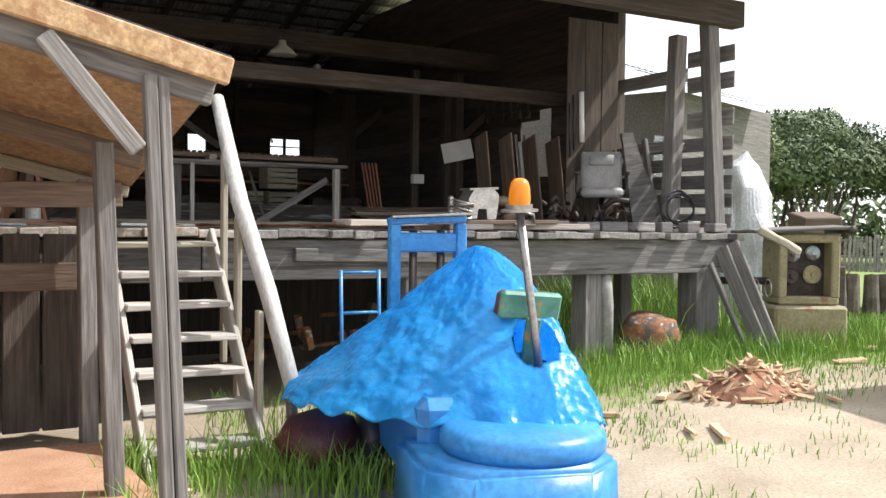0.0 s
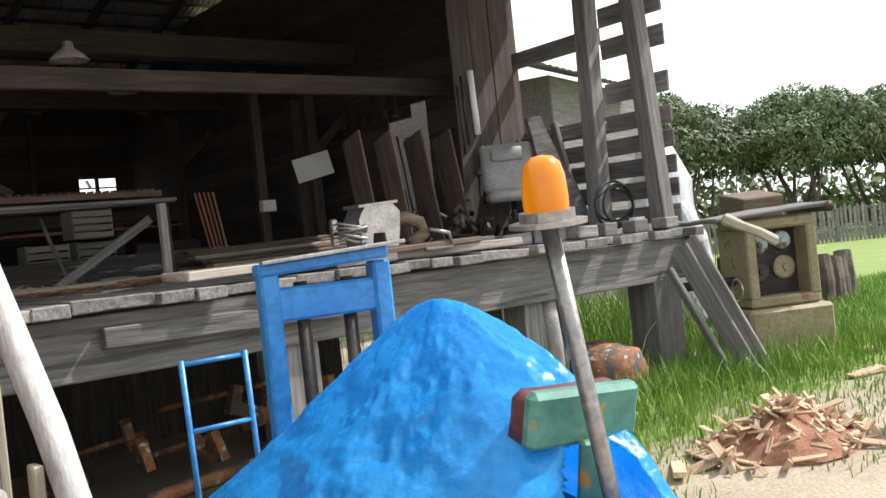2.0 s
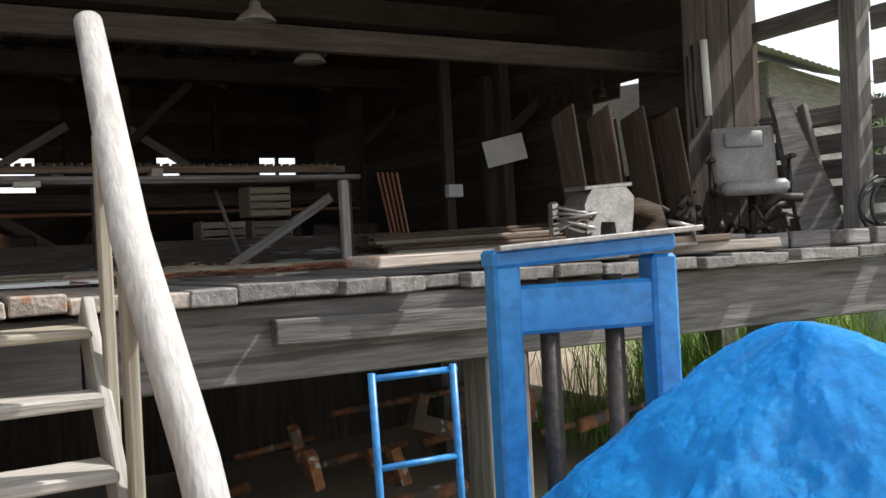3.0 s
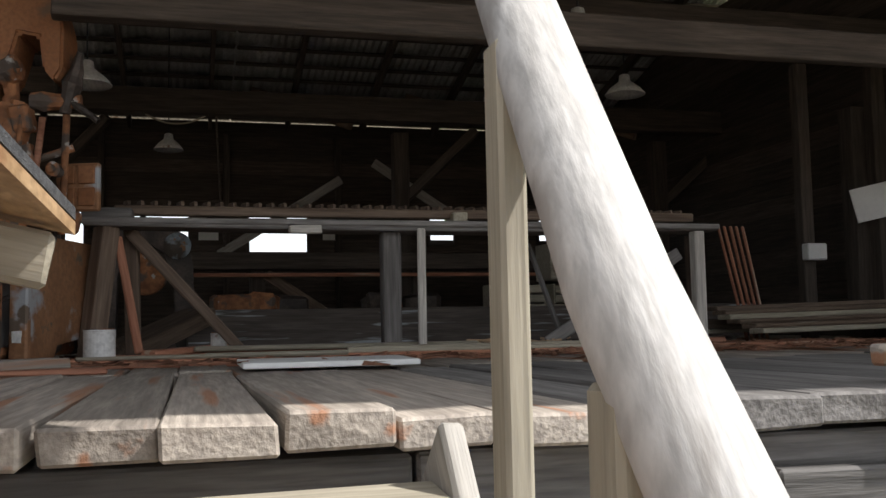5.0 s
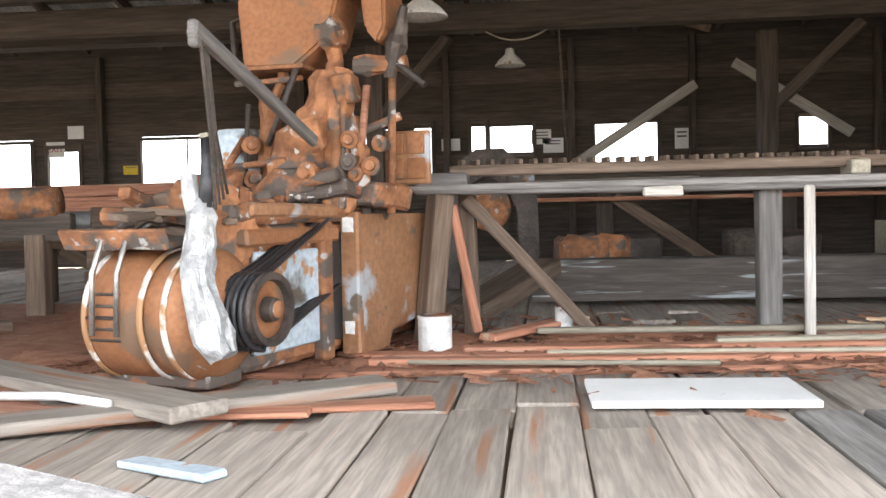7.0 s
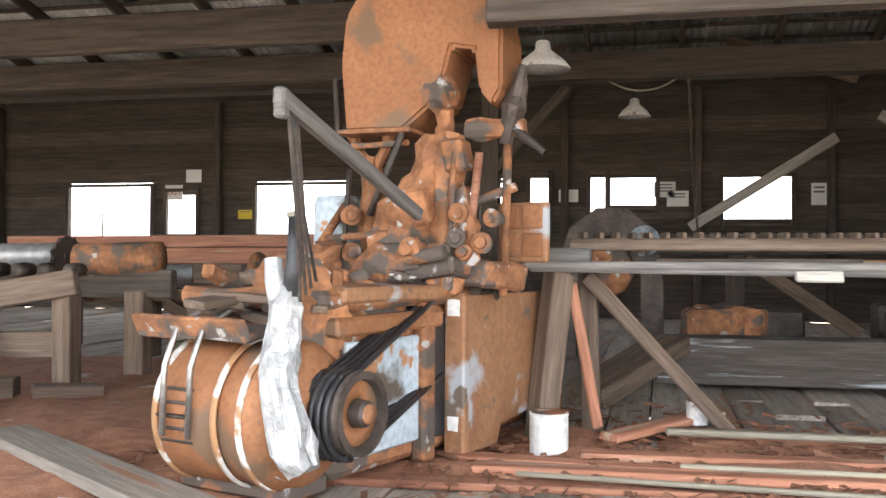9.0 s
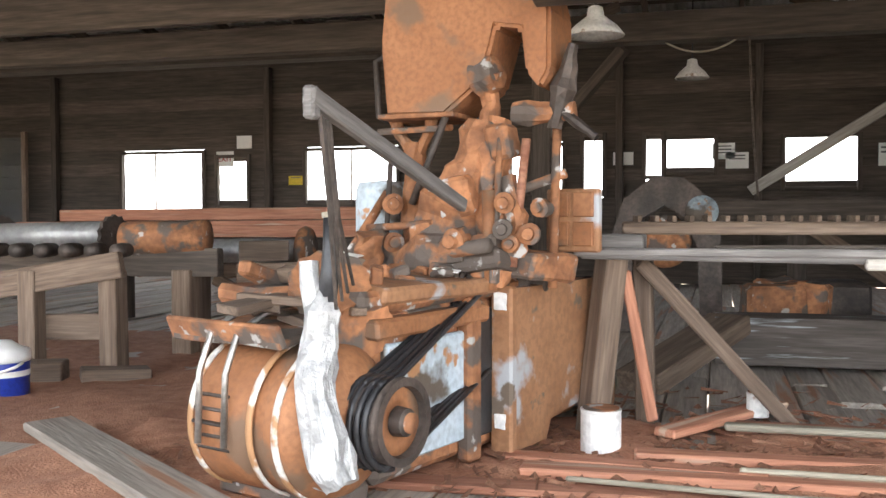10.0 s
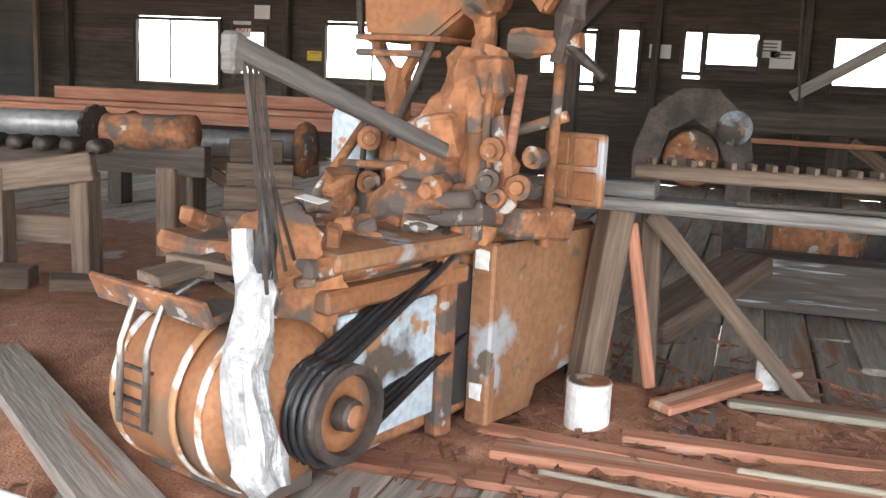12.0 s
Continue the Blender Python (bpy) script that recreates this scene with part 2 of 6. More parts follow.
def b_tube(points, radius, seg=10, wob=0.0):
    """A round bar along points; radius a number or one per point."""
    bm = bmesh.new()
    pts = [Vector(p) for p in points]
    rs = radius if isinstance(radius, (list, tuple)) else [radius] * len(pts)
    rings = []
    side = None
    for i, p in enumerate(pts):
        d = (pts[min(i + 1, len(pts) - 1)] - pts[max(i - 1, 0)]).normalized()
        side = (side - d * side.dot(d)).normalized() if side else d.orthogonal().normalized()
        up = d.cross(side)
        rings.append([bm.verts.new(p + (side * math.cos(2 * math.pi * k / seg) + up * math.sin(2 * math.pi * k / seg)) * rs[i] * (1 + rnd.uniform(-wob, wob))) for k in range(seg)])
    for a, b in zip(rings, rings[1:]):
        for k in range(seg):
            bm.faces.new((a[k], a[(k + 1) % seg], b[(k + 1) % seg], b[k]))
    bm.faces.new(rings[0][::-1])
    bm.faces.new(rings[-1])
    return bm


def b_extrude(outline, depth):
    """A plate: an outline of (x, z) pairs, thick along y."""
    bm = bmesh.new()
    a = [bm.verts.new((x, -depth / 2, z)) for x, z in outline]
    b = [bm.verts.new((x, depth / 2, z)) for x, z in outline]
    bm.faces.new(a)
    bm.faces.new(b[::-1])
    k = len(a)
    for i in range(k):
        bm.faces.new((a[i], b[i], b[(i + 1) % k], a[(i + 1) % k]))
    bmesh.ops.recalc_face_normals(bm, faces=bm.faces[:])
    return bm


def b_rough(bm, amount, scale=4.0, cuts=0):
    if cuts:
        bmesh.ops.subdivide_edges(bm, edges=bm.edges[:], cuts=cuts, use_grid_fill=True)
    off = Vector((rnd.uniform(0, 50), rnd.uniform(0, 50), 0))
    for v in bm.verts:
        v.co += noise.noise_vector(v.co * scale + off) * amount
    return bm


def along(a, b, roll=0.0):
    """A pose at the middle of a and b, x along the line."""
    a, b = Vector(a), Vector(b)
    return Matrix.Translation((a + b) / 2) @ (b - a).to_track_quat("X", "Z").to_matrix().to_4x4() @ pose(0, 0, 0, roll, 0, 0)


def timber(name, a, b, w, h, mat, parent=None, label="", roll=0.0, jit=0.004, bow=0.0):
    ln = (Vector(b) - Vector(a)).length
    bm = b_box(ln, w, h, 0.008, jit)
    if bow:
        bmesh.ops.subdivide_edges(bm, edges=[e for e in bm.edges if abs(e.verts[0].co.x - e.verts[1].co.x) > ln * 0.5], cuts=3)
        for v in bm.verts:
            v.co.z += bow * math.sin(math.pi * (v.co.x / ln + 0.5))
    return part(name, bm, mat, parent, label, along(a, b, roll))


def structure(ob, label, category):
    return tagged(ob, label, category, "", "structure")


# ---- ground ----
def ground_z(x, y):
    z = max(-0.1, min(0.2, 0.055 * (x - 5.5) - 0.1))
    return z + 0.02 * noise.noise(Vector((x * 0.5, y * 0.5, 0)))


def steps_to(lo, hi, near, n):
    return sorted({round(near + (s / n) ** 3 * ((hi - near) if s > 0 else (near - lo)), 3) for s in range(-n, n + 1)})


def turf_at(x, y):
    t = 0.22
    t += 0.5 * math.exp(-((y - 6.4) / 1.1) ** 2) if x > 6 else 0.2 * math.exp(-((y - 5.0) / 0.9) ** 2)
    if x > 11:
        t += 0.5 * min(1, (x - 11) / 3) * max(0, min(1, (y - 2.5 - 0.25 * (x - 11)) / 2 + 0.6))
    if y < 4.2 and x < 14:
        t -= 0.2
    if x < 4.2:
        t = -0.4
    return t


bm = bmesh.new()
turf = bm.verts.layers.float.new("turf")
xs = [-900, -200, -60, -25] + [-12 + 0.5 * k for k in range(90)] + [40, 55, 80, 140, 300, 1200]
ys = [-900, -200, -60, -20] + [-8 + 0.5 * k for k in range(60)] + [26, 32, 40, 55, 80, 140, 300, 1200]
grid = []
for y in ys:
    row = []
    for x in xs:
        v = bm.verts.new((x, y, ground_z(x, y)))
        v[turf] = turf_at(x, y)
        row.append(v)
    grid.append(row)
for r0, r1 in zip(grid, grid[1:]):
    for k in range(len(xs) - 1):
        bm.faces.new((r0[k], r0[k + 1], r1[k + 1], r1[k]))
structure(part("ground", bm, ground_material(), smooth=True), "bare earth yard with worn green grass patches", "ground")

# ---- mill: deck, walls, roof ----
D = 1.55          # deck height
YF = 6.72         # front edge of the deck planks
XL, XR, YB = -8.5, 11.2, 20.0
EAVE, RIDGE, YR = 4.0, 6.4, 13.5

front_beam = timber("front_beam", (4.9, 6.95, D - 0.27), (XR, 6.95, D - 0.27), 0.24, 0.36, beam_wood, jit=0.01)
structure(front_beam, "massive weathered grey timber under the deck edge", "beam")
structure(timber("front_beam", (-3, 6.95, D - 0.27), (4.88, 6.95, D - 0.27), 0.24, 0.36, beam_wood, jit=0.01), "massive weathered grey timber under the deck edge", "beam")
structure(timber("beam_ledger", (5.70, 6.79, 1.325), (7.3, 6.79, 1.30), 0.07, 0.12, beam_wood), "grey board nailed along the deck beam", "board")
for y in (9.2, 11.5, 14.0, 17.0):
    structure(timber("floor_joist", (XL, y, D - 0.25), (XR, y, D - 0.25), 0.2, 0.3, dark_wood), "dark timber joist under the deck", "beam")

posts = [(10.78, 7.0, 0.34), (9.2, 7.05, 0.26), (7.0, 7.0, 0.26), (10.4, 7.9, 0.16), (2.2, 7.0, 0.25), (-1.0, 7.0, 0.25), (8.0, 9.3, 0.25), (11.0, 9.3, 0.25), (4.5, 9.3, 0.25)]
for x, y, w in posts:
    structure(timber("support_post", (x, y, -0.1), (x, y, D - 0.45 if y < 7.5 else D - 0.4), w, w, grey_wood, jit=0.01), "squat weathered timber post under the deck", "post")

front_posts = [((11.1, 7.05, D), (10.93, 7.05, EAVE), 0.16), ((11.02, 7.75, D), (11.1, 7.75, EAVE), 0.17)]
for a, b, w in front_posts:
    structure(timber("wall_post", a, b, w, w, grey_wood, jit=0.006), "weathered grey square roof post", "post")
structure(timber("header_beam", (-3, 6.95, EAVE + 0.12), (XR + 0.1, 6.95, EAVE + 0.12), 0.2, 0.3, dark_wood), "long weathered roof beam over the open front", "beam")


def opening_wall(name, axis, pos, lo, hi, z0, z1, holes, mat, label):
    """Wall of horizontal boards with rectangular openings (a0, a1, z0, z1)."""
    wall = thing(name, label, "wall", kind="structure")
    z = z0
    k = 0
    while z < z1 - 0.02:
        h = min(0.19 + 0.03 * rnd.random(), z1 - z)
        cuts = [(lo, hi)]
        for a0, a1, h0, h1 in holes:
            if h0 < z + h * 0.5 < h1:
                nxt = []
                for a, b in cuts:
                    if a1 <= a or a0 >= b:
                        nxt.append((a, b))
                    else:
                        nxt += [(a, a0)] if a0 - a > 0.02 else []
                        nxt += [(a1, b)] if b - a1 > 0.02 else []
                cuts = nxt
        for a, b in cuts:
            t = 0.028
            p = ((a, pos, z + h / 2), (b, pos, z + h / 2)) if axis == "x" else ((pos, a, z + h / 2), (pos, b, z + h / 2))
            timber("board", *p, t + 0.01 * (k % 2), h + 0.012, mat, wall, jit=0.003)
        z += h
        k += 1
    return wall


back_holes = [(-4.94, -3.47, 2.54, 3.5), (-3.2, -2.68, 2.65, 3.42), (-1.68, -0.2, 2.68, 3.5), (1.55, 1.75, 2.9, 3.45), (1.85, 2.3, 2.85, 3.5), (2.6, 2.87, 2.82, 3.62), (3.46, 3.68, 3.05, 3.62), (3.74, 4.38, 3.1, 3.55), (5.29, 6.2, 2.88, 3.54),
              (8.2, 8.62, 3.1, 3.6), (10.1, 10.44, 3.15, 3.62), (10.5, 10.85, 3.15, 3.62), (-3.3, -2.4, 3.72, 3.80), (-1.9, -1.4, 3.68, 3.74)]
opening_wall("wall_back", "x", YB, XL, XR, D, 5.02, back_holes, dark_wood, "dark unpainted board wall with bright window holes")
opening_wall("wall_left", "y", XL, 6.9, YB, D, 5.9, [(14.0, 16.5, 2.3, 3.8)], dark_wood, "dark board wall at the mill's end")
opening_wall("wall_right", "y", XR, 9.0, YB, D, 5.9, [(10.5, 11.3, 2.4, 3.4)], dark_wood, "dark board wall beside the workbench")
k = 0
low = thing("wall_right_slats", "gapped grey horizontal siding boards by the corner post", "wall", kind="structure")
for z in (1.62, 1.86, 2.08, 2.32, 2.55, 2.86, 3.3, 3.62):
    if z < 2.6:
        timber("board", (XR + 0.06, 6.95, z + 0.08), (XR + 0.06, 9.0, z + 0.08 + 0.02 * (k % 3)), 0.025, 0.17, grey_wood, low)
    else:
        timber("board", (XR + 0.06, 6.95, z + 0.08), (XR + 0.06, 7.72, z + 0.08), 0.025, 0.2, grey_wood, low)
    k += 1
structure(timber("window_rail", (XR, 7.7, 3.52), (XR, 9.05, 3.52), 0.1, 0.16, grey_wood), "grey rail over the side opening", "rail")
structure(timber("window_rail", (XR, 7.7, 2.62), (XR, 9.05, 2.62), 0.1, 0.1, grey_wood), "grey sill rail of the side opening", "rail")
structure(timber("wall_post", (XR, 9.0, D), (XR, 9.0, 4.6), 0.16, 0.14, dark_wood), "dark post in the side wall", "post")
# partition behind the office chair
part_wall = thing("wall_partition", "dark plywood partition behind the chair", "wall", kind="structure")
for k in range(3):
    timber("panel", (10.27 + 0.28 * k, 8.72, D), (10.27 + 0.28 * k, 8.72, 4.3), 0.275, 0.03, dark_wood, part_wall, roll=90)

# added dark board rows that stop light and stand for the under-deck shade
for yy, x0, x1 in ((10.6, XL, 9.8), (7.2, XL, 3.9)):
    shade_skirt = thing("wall_skirt", "added dark boards standing in for the shade under the deck", "wall", kind="structure")
    for k in range(int((x1 - x0) / 0.3)):
        timber("board", (x0 + 0.3 * k, yy, -0.05), (x0 + 0.3 * k, yy, D - 0.1), 0.31, 0.03, dark_wood, shade_skirt, roll=90)
# roof of two slopes: beams, rafters, skip boards and tin
roof = thing("roof", "old skip-sheathed corrugated iron roof with light gaps", "roof", kind="structure")


def roof_z(y):
    return EAVE + 0.3 + (RIDGE - EAVE) * (y - 6.2) / (YR - 6.2) if y < YR else RIDGE + 0.3 - (RIDGE - 4.75) * (y - YR) / (YB - YR)


y = 6.1
while y < YB + 0.4:
    for x0, x1 in ((XL - 0.3, -1.0), (-0.98, 5.0), (5.02, XR + 0.35)):
        z = roof_z(y)
        timber("skip_board", (x0, y, z), (x1, y, z), 0.13, 0.03, dark_wood, roof, jit=0.008)
    y += 0.42
x = XL - 0.3
while x < XR + 0.3:
    for y0, y1 in ((6.0, 9.4), (9.25, YR), (YR, 16.8), (16.7, YB + 0.3)):
        a, b = Vector((x + 0.4, y0, roof_z(y0) + 0.045)), Vector((x + 0.4, y1, roof_z(y1 - 0.001) + 0.045))
        bm = bmesh.new()
        ln = (b - a).length
        n = 16
        top = []
        for s in range(n + 1):
            u = -0.405 + 0.81 * s / n
            zz = 0.014 * math.cos(s * math.pi / 1.0)
            top.append((bm.verts.new((-ln / 2, u, zz)), bm.verts.new((ln / 2, u, zz))))
        for (p, q), (r, t) in zip(top, top[1:]):
            bm.faces.new((p, q, t, r))
        part("sheet", bm, tin, roof, m=along(a, b))
    x += 0.8
for x in [XL + 1.2 * k for k in range(17)]:
    structure(timber("rafter", (x, 6.1, roof_z(6.1) - 0.1), (x, YR, roof_z(YR) - 0.1), 0.06, 0.17, dark_wood), "dark sloping roof rafter", "rafter")
    structure(timber("rafter", (x, YR, roof_z(YR) - 0.1), (x, YB, roof_z(YB) - 0.1), 0.06, 0.17, dark_wood), "dark sloping roof rafter", "rafter")
for y, z, x0, x1, w, h in ((9.9, 3.42, 3.75, XR, 0.1, 0.2), (12.0, 4.25, 3.3, XR, 0.24, 0.26), (16.0, 4.35, XL, XR, 0.24, 0.28), (9.0, 3.95, XL, 3.2, 0.12, 0.24), (10.8, 4.0, XL, 3.2, 0.12, 0.24), (12.6, 4.05, XL, 3.2, 0.14, 0.26), (14.3, 4.1, XL, 3.2, 0.12, 0.24)):
    structure(timber("roof_beam", (x0, y, z), (x1, y, z), w, h, dark_wood, jit=0.012), "heavy brown timber roof beam", "beam")
for x in (-5.5, -2.0, 2.6, 7.0, 10.6):
    for y, z in ((12.0, 3.75), (16.0, 4.2)):
        if (x, y) in ((2.6, 12.0), (7.0, 12.0), (-2.0, 12.0), (-2.0, 16.0)):
            continue
        structure(timber("inner_post", (x, y + 0.6, D), (x, y + 0.6, z), 0.2, 0.2, dark_wood), "dark square timber post inside the mill", "post")
        structure(timber("post_brace", (x, y + 0.6, z - 0.9), (x + 0.9, y + 0.2, z), 0.1, 0.12, dark_wood), "diagonal timber brace at a post", "brace")
for x in (3.3, 5.2, 7.3, 9.0):
    structure(timber("post_brace", (x, 17.5, 4.9), (x + (1.1 if x > 4 else -1.1), 16.2, 4.2), 0.1, 0.12, brown_wood), "diagonal timber brace at a post", "brace")
structure(timber("wall_brace", (4.8, 18.5, 2.8), (6.53, 18.5, 3.9), 0.05, 0.13, pale_wood), "pale diagonal brace board across a window", "brace")
structure(timber("wall_brace", (7.01, 18.5, 4.16), (8.5, 18.5, 3.2), 0.05, 0.13, pale_wood), "pale diagonal brace board on the far wall", "brace")
for x in (-6.2, -2.3, 0.9, 3.1, 4.95, 6.7, 9.3):
    structure(timber("wall_stud", (x, 19.9, D), (x, 19.9, 4.8), 0.12, 0.1, dark_wood), "dark stud on the far wall", "stud")

# ---- lean-to ----
lean = thing("lean_to_roof", "small lean-to roof of strand board and grey shingles", "roof", kind="structure")
A, B, C, E2 = Vector((3.92, 2.9, 2.33)), Vector((4.25, 6.56, 1.93)), Vector((0.2, 6.5, 2.85)), Vector((0.2, 2.9, 3.2))
def slab(off0, off1):
    bm = bmesh.new()
    lo = [bm.verts.new(p + Vector((0, 0, off0))) for p in (A, B, C, E2)]
    hi = [bm.verts.new(p + Vector((0, 0, off1))) for p in (A, B, C, E2)]
    bm.faces.new(lo[::-1])
    bm.faces.new(hi)
    for k in range(4):
        bm.faces.new((lo[k], lo[(k + 1) % 4], hi[(k + 1) % 4], hi[k]))
    return bm
part("sheathing", slab(-0.05, -0.028), osb, lean, "orange-brown strand board underside")
part("shingles", slab(-0.024, -0.004), shingle, lean, "granular grey asphalt shingles")
timber("edge_board", A + Vector((0.0, 0.0, -0.075)), E2 + Vector((0, 0.0, -0.075)), 0.03, 0.12, osb, lean)
timber("rafter", A + Vector((-0.06, 0.08, -0.16)), E2 + Vector((0, 0.08, -0.16)), 0.045, 0.13, grey_wood, lean)
timber("rafter", B + Vector((-0.03, -0.05, -0.1)), C + Vector((0, -0.05, -0.1)), 0.04, 0.09, new_wood, lean)
timber("rafter", (3.95, 4.8, 1.98), (0.2, 4.8, 2.87), 0.045, 0.13, brown_wood, lean)
for (a, b, w, d) in (((3.69, 2.95, -0.15), (3.58, 2.95, 2.22), 0.09, 0.05), ((3.75, 2.97, -0.15), (3.64, 2.97, 2.22), 0.1, 0.045), ((3.74, 4.45, -0.15), (3.66, 4.45, 2.05), 0.12, 0.10), ((3.85, 6.0, -0.05), (3.82, 6.0, 1.9), 0.14, 0.11), ((1.9, 3.45, -0.15), (1.9, 3.45, 2.6), 0.12, 0.12)):
    structure(timber("lean_to_post", a, b, w, d, grey_wood, jit=0.005), "weathered grey lean-to post", "post")
structure(timber("lean_to_brace", (3.16, 2.9, 2.34), (3.53, 2.91, 1.9), 0.03, 0.085, grey_wood), "diagonal grey brace under the lean-to roof", "brace")
structure(timber("lean_to_beam", (3.95, 5.4, 1.78), (0.2, 5.4, 1.70), 0.08, 0.16, brown_wood), "brown beam under the lean-to", "beam")
structure(timber("lean_to_beam", (3.8, 6.2, 1.2), (0.2, 6.2, 1.2), 0.08, 0.2, brown_wood), "brown shelf beam under the lean-to", "beam")
# added backing boards, coloured dark for the deep shade inside the lean-to
for k in range(14):
    structure(timber("lean_to_panel", (0.1 + 0.28 * k, 6.6, 0.0), (0.1 + 0.28 * k, 6.6, 1.5), 0.26, 0.03, dark_wood, roll=90), "added dark brown board standing in for the lean-to's deep shade", "board")

# added wall that keeps sky light from the left out of the lean-to
light_block = thing("wall_lean_to", "added dark boards blocking sky light at the lean-to's far side", "wall", kind="structure")
for k in range(13):
    timber("board", (0.25, 3.0 + 0.28 * k, -0.1), (0.25, 3.0 + 0.28 * k, 2.7), 0.03, 0.27, dark_wood, light_block, roll=90)

# ---- stairs ----
stair = thing("stairs", "steep weathered wooden open stair up to the deck", "stairs", (4.45, 5.6, 0), kind="structure")
for k in range(7):
    z = 0.11 + 0.223 * k
    y = 5.14 + 0.185 * k
    timber("tread", (4.08, y + 0.12, z - 0.02), (4.84, y + 0.12, z - 0.02), 0.26, 0.045, pale_wood if k < 6 else new_wood, stair, jit=0.008)
for x in (4.06, 4.86):
    timber("stringer", (x, 5.1, -0.12), (x, 6.5, 1.5), 0.045, 0.18, pale_wood, stair, "splintered grey stringer")
rail = thing("handrail", "rounded sun-bleached handrail on pale lumber posts", "handrail", (4.98, 5.5, 0), kind="structure")
part("rail", b_tube([(4.985, 4.87, 0.42), (4.975, 5.4, 1.10), (4.92, 5.9, 1.76), (4.93, 6.55, 2.62)], [0.056, 0.064, 0.066, 0.054], 16, 0.008), rail_wood, rail, smooth=True)
for y0, z0, z1 in ((6.16, 0.5, 2.14), (5.8, 0.25, 1.65), (5.3, -0.1, 0.98)):
    timber("post", (4.888, y0 + 0.04, z0), (4.888, y0 + 0.04, z1), 0.085, 0.045, new_wood, rail)
timber("post", (4.98, 4.86, -0.1), (4.98, 4.97, 0.5), 0.05, 0.09, grey_wood, rail)

# ---- forklift under its tarpaulin ----
FK = Matrix.Translation((5.69, 3.745, -0.08)) @ pose(0, 0, 0, 0, 0, -15.8) @ Matrix.Diagonal((1.145, 1.145, 1.096, 1))
def fk(u, v, z):
    return FK @ Vector((u, v, z))


lift = thing("forklift", "small blue forklift with amber beacon, partly covered by tarpaulin", "forklift", tuple(fk(0, 0, 0)))
def b_weight(z0, z1, w, d, corner, round_top=0.0):
    """Counterweight slab with cut corners."""
    o = [(-w, 0.35), (-w, -d + corner), (-w + corner, -d), (w - corner, -d), (w, -d + corner), (w, 0.35)]
    bm = bmesh.new()
    lo = [bm.verts.new((x, y, z0)) for x, y in o]
    hi = [bm.verts.new((x * (1 - round_top), y * (1 - round_top), z1)) for x, y in o]
    bm.faces.new(lo[::-1])
    bm.faces.new(hi)
    for k in range(6):
        bm.faces.new((lo[k], lo[(k + 1) % 6], hi[(k + 1) % 6], hi[k]))
    bmesh.ops.bevel(bm, geom=bm.edges[:], offset=0.03, segments=3, affect="EDGES")
    return bm


part("counterweight", b_weight(0.06, 0.46, 0.47, 0.45, 0.2, 0.03), blue_paint, lift, "scuffed blue cast counterweight", FK @ pose(-0.02, -0.66, 0), True)
bm = b_lathe([(0, 0.0), (0.36, 0.0), (0.385, 0.03), (0.385, 0.09), (0.35, 0.13), (0, 0.14)], 32)
part("weight_collar", bm, blue_paint, lift, m=FK @ pose(0.05, -0.68, 0.455), smooth=True)
part("body", b_rough(b_box(0.8, 1.3, 0.5, 0.05), 0.01), blue_paint, lift, m=FK @ pose(0, 0.15, 0.42))
part("seat_pedestal", b_box(0.12, 0.12, 0.24, 0.02), iron, lift, m=FK @ pose(0.27, -0.56, 0.6))
for u in (-0.22, 0.21):
    part("mast_channel", b_box(0.07, 0.1, 1.5, 0.01), blue_paint, lift, m=FK @ pose(u, 1.08, 0.8))
    part("mast_cylinder", b_tube([fk(u * 0.42, 1.1, 0.3), fk(u * 0.42, 1.1, 1.5)], 0.03), iron, lift, smooth=True)
part("mast_crossbar", b_box(0.5, 0.12, 0.05, 0.01), blue_paint, lift, "blue mast head with worn steel lip", FK @ pose(-0.01, 1.08, 1.57, 0, -3, 0))
part("mast_lip", b_box(0.55, 0.05, 0.015, 0.003), steel, lift, m=FK @ pose(0.02, 1.0, 1.60, 0, -3, 0))
part("mast_crosstie", b_box(0.42, 0.07, 0.13, 0.01), blue_paint, lift, m=FK @ pose(0, 1.08, 1.42))
part("mast_crosstie", b_box(0.42, 0.06, 0.1, 0.01), blue_paint, lift, m=FK @ pose(0, 1.08, 0.75))
for u, v in ((-0.42, 0.75), (0.42, 0.75), (-0.38, -0.45), (0.38, -0.45)):
    w = part("wheel", b_lathe([(0, -0.07), (0.13, -0.07), (0.2, -0.06), (0.22, -0.03), (0.22, 0.03), (0.2, 0.06), (0.13, 0.07), (0, 0.07)], 24), rubber, lift, m=FK @ pose(u, v, 0.22, 0, 90, 0), smooth=True)
part("beacon_pole", b_tube([fk(0.24, -0.42, 0.66), fk(0.19, -0.43, 1.0), fk(0.10, -0.44, 1.62)], 0.024, 12), steel, lift, "dull grey steel pole", smooth=True)
pl = part("beacon_plate", b_lathe([(0, 0), (0.105, 0.0), (0.105, 0.012), (0.075, 0.014), (0.075, 0.04), (0, 0.04)], 28), steel, lift, "worn round mounting plate", Matrix.Translation(fk(0.10, -0.44, 1.61)) @ pose(0, 0, 0, 3, -4, 0))
part("beacon_dome", b_lathe([(0.06, 0.035), (0.062, 0.07), (0.058, 0.13), (0.048, 0.165), (0.03, 0.182), (0, 0.188)], 28), amber, lift, "ribbed amber plastic dome", Matrix.Translation(fk(0.10, -0.44, 1.61)), True)
bm = b_box(0.33, 0.05, 0.15, 0.03)
part("backrest", bm, green_paint, lift, "chipped green steel seat back", FK @ pose(0.2, -0.33, 1.12, 12, 4, 6))
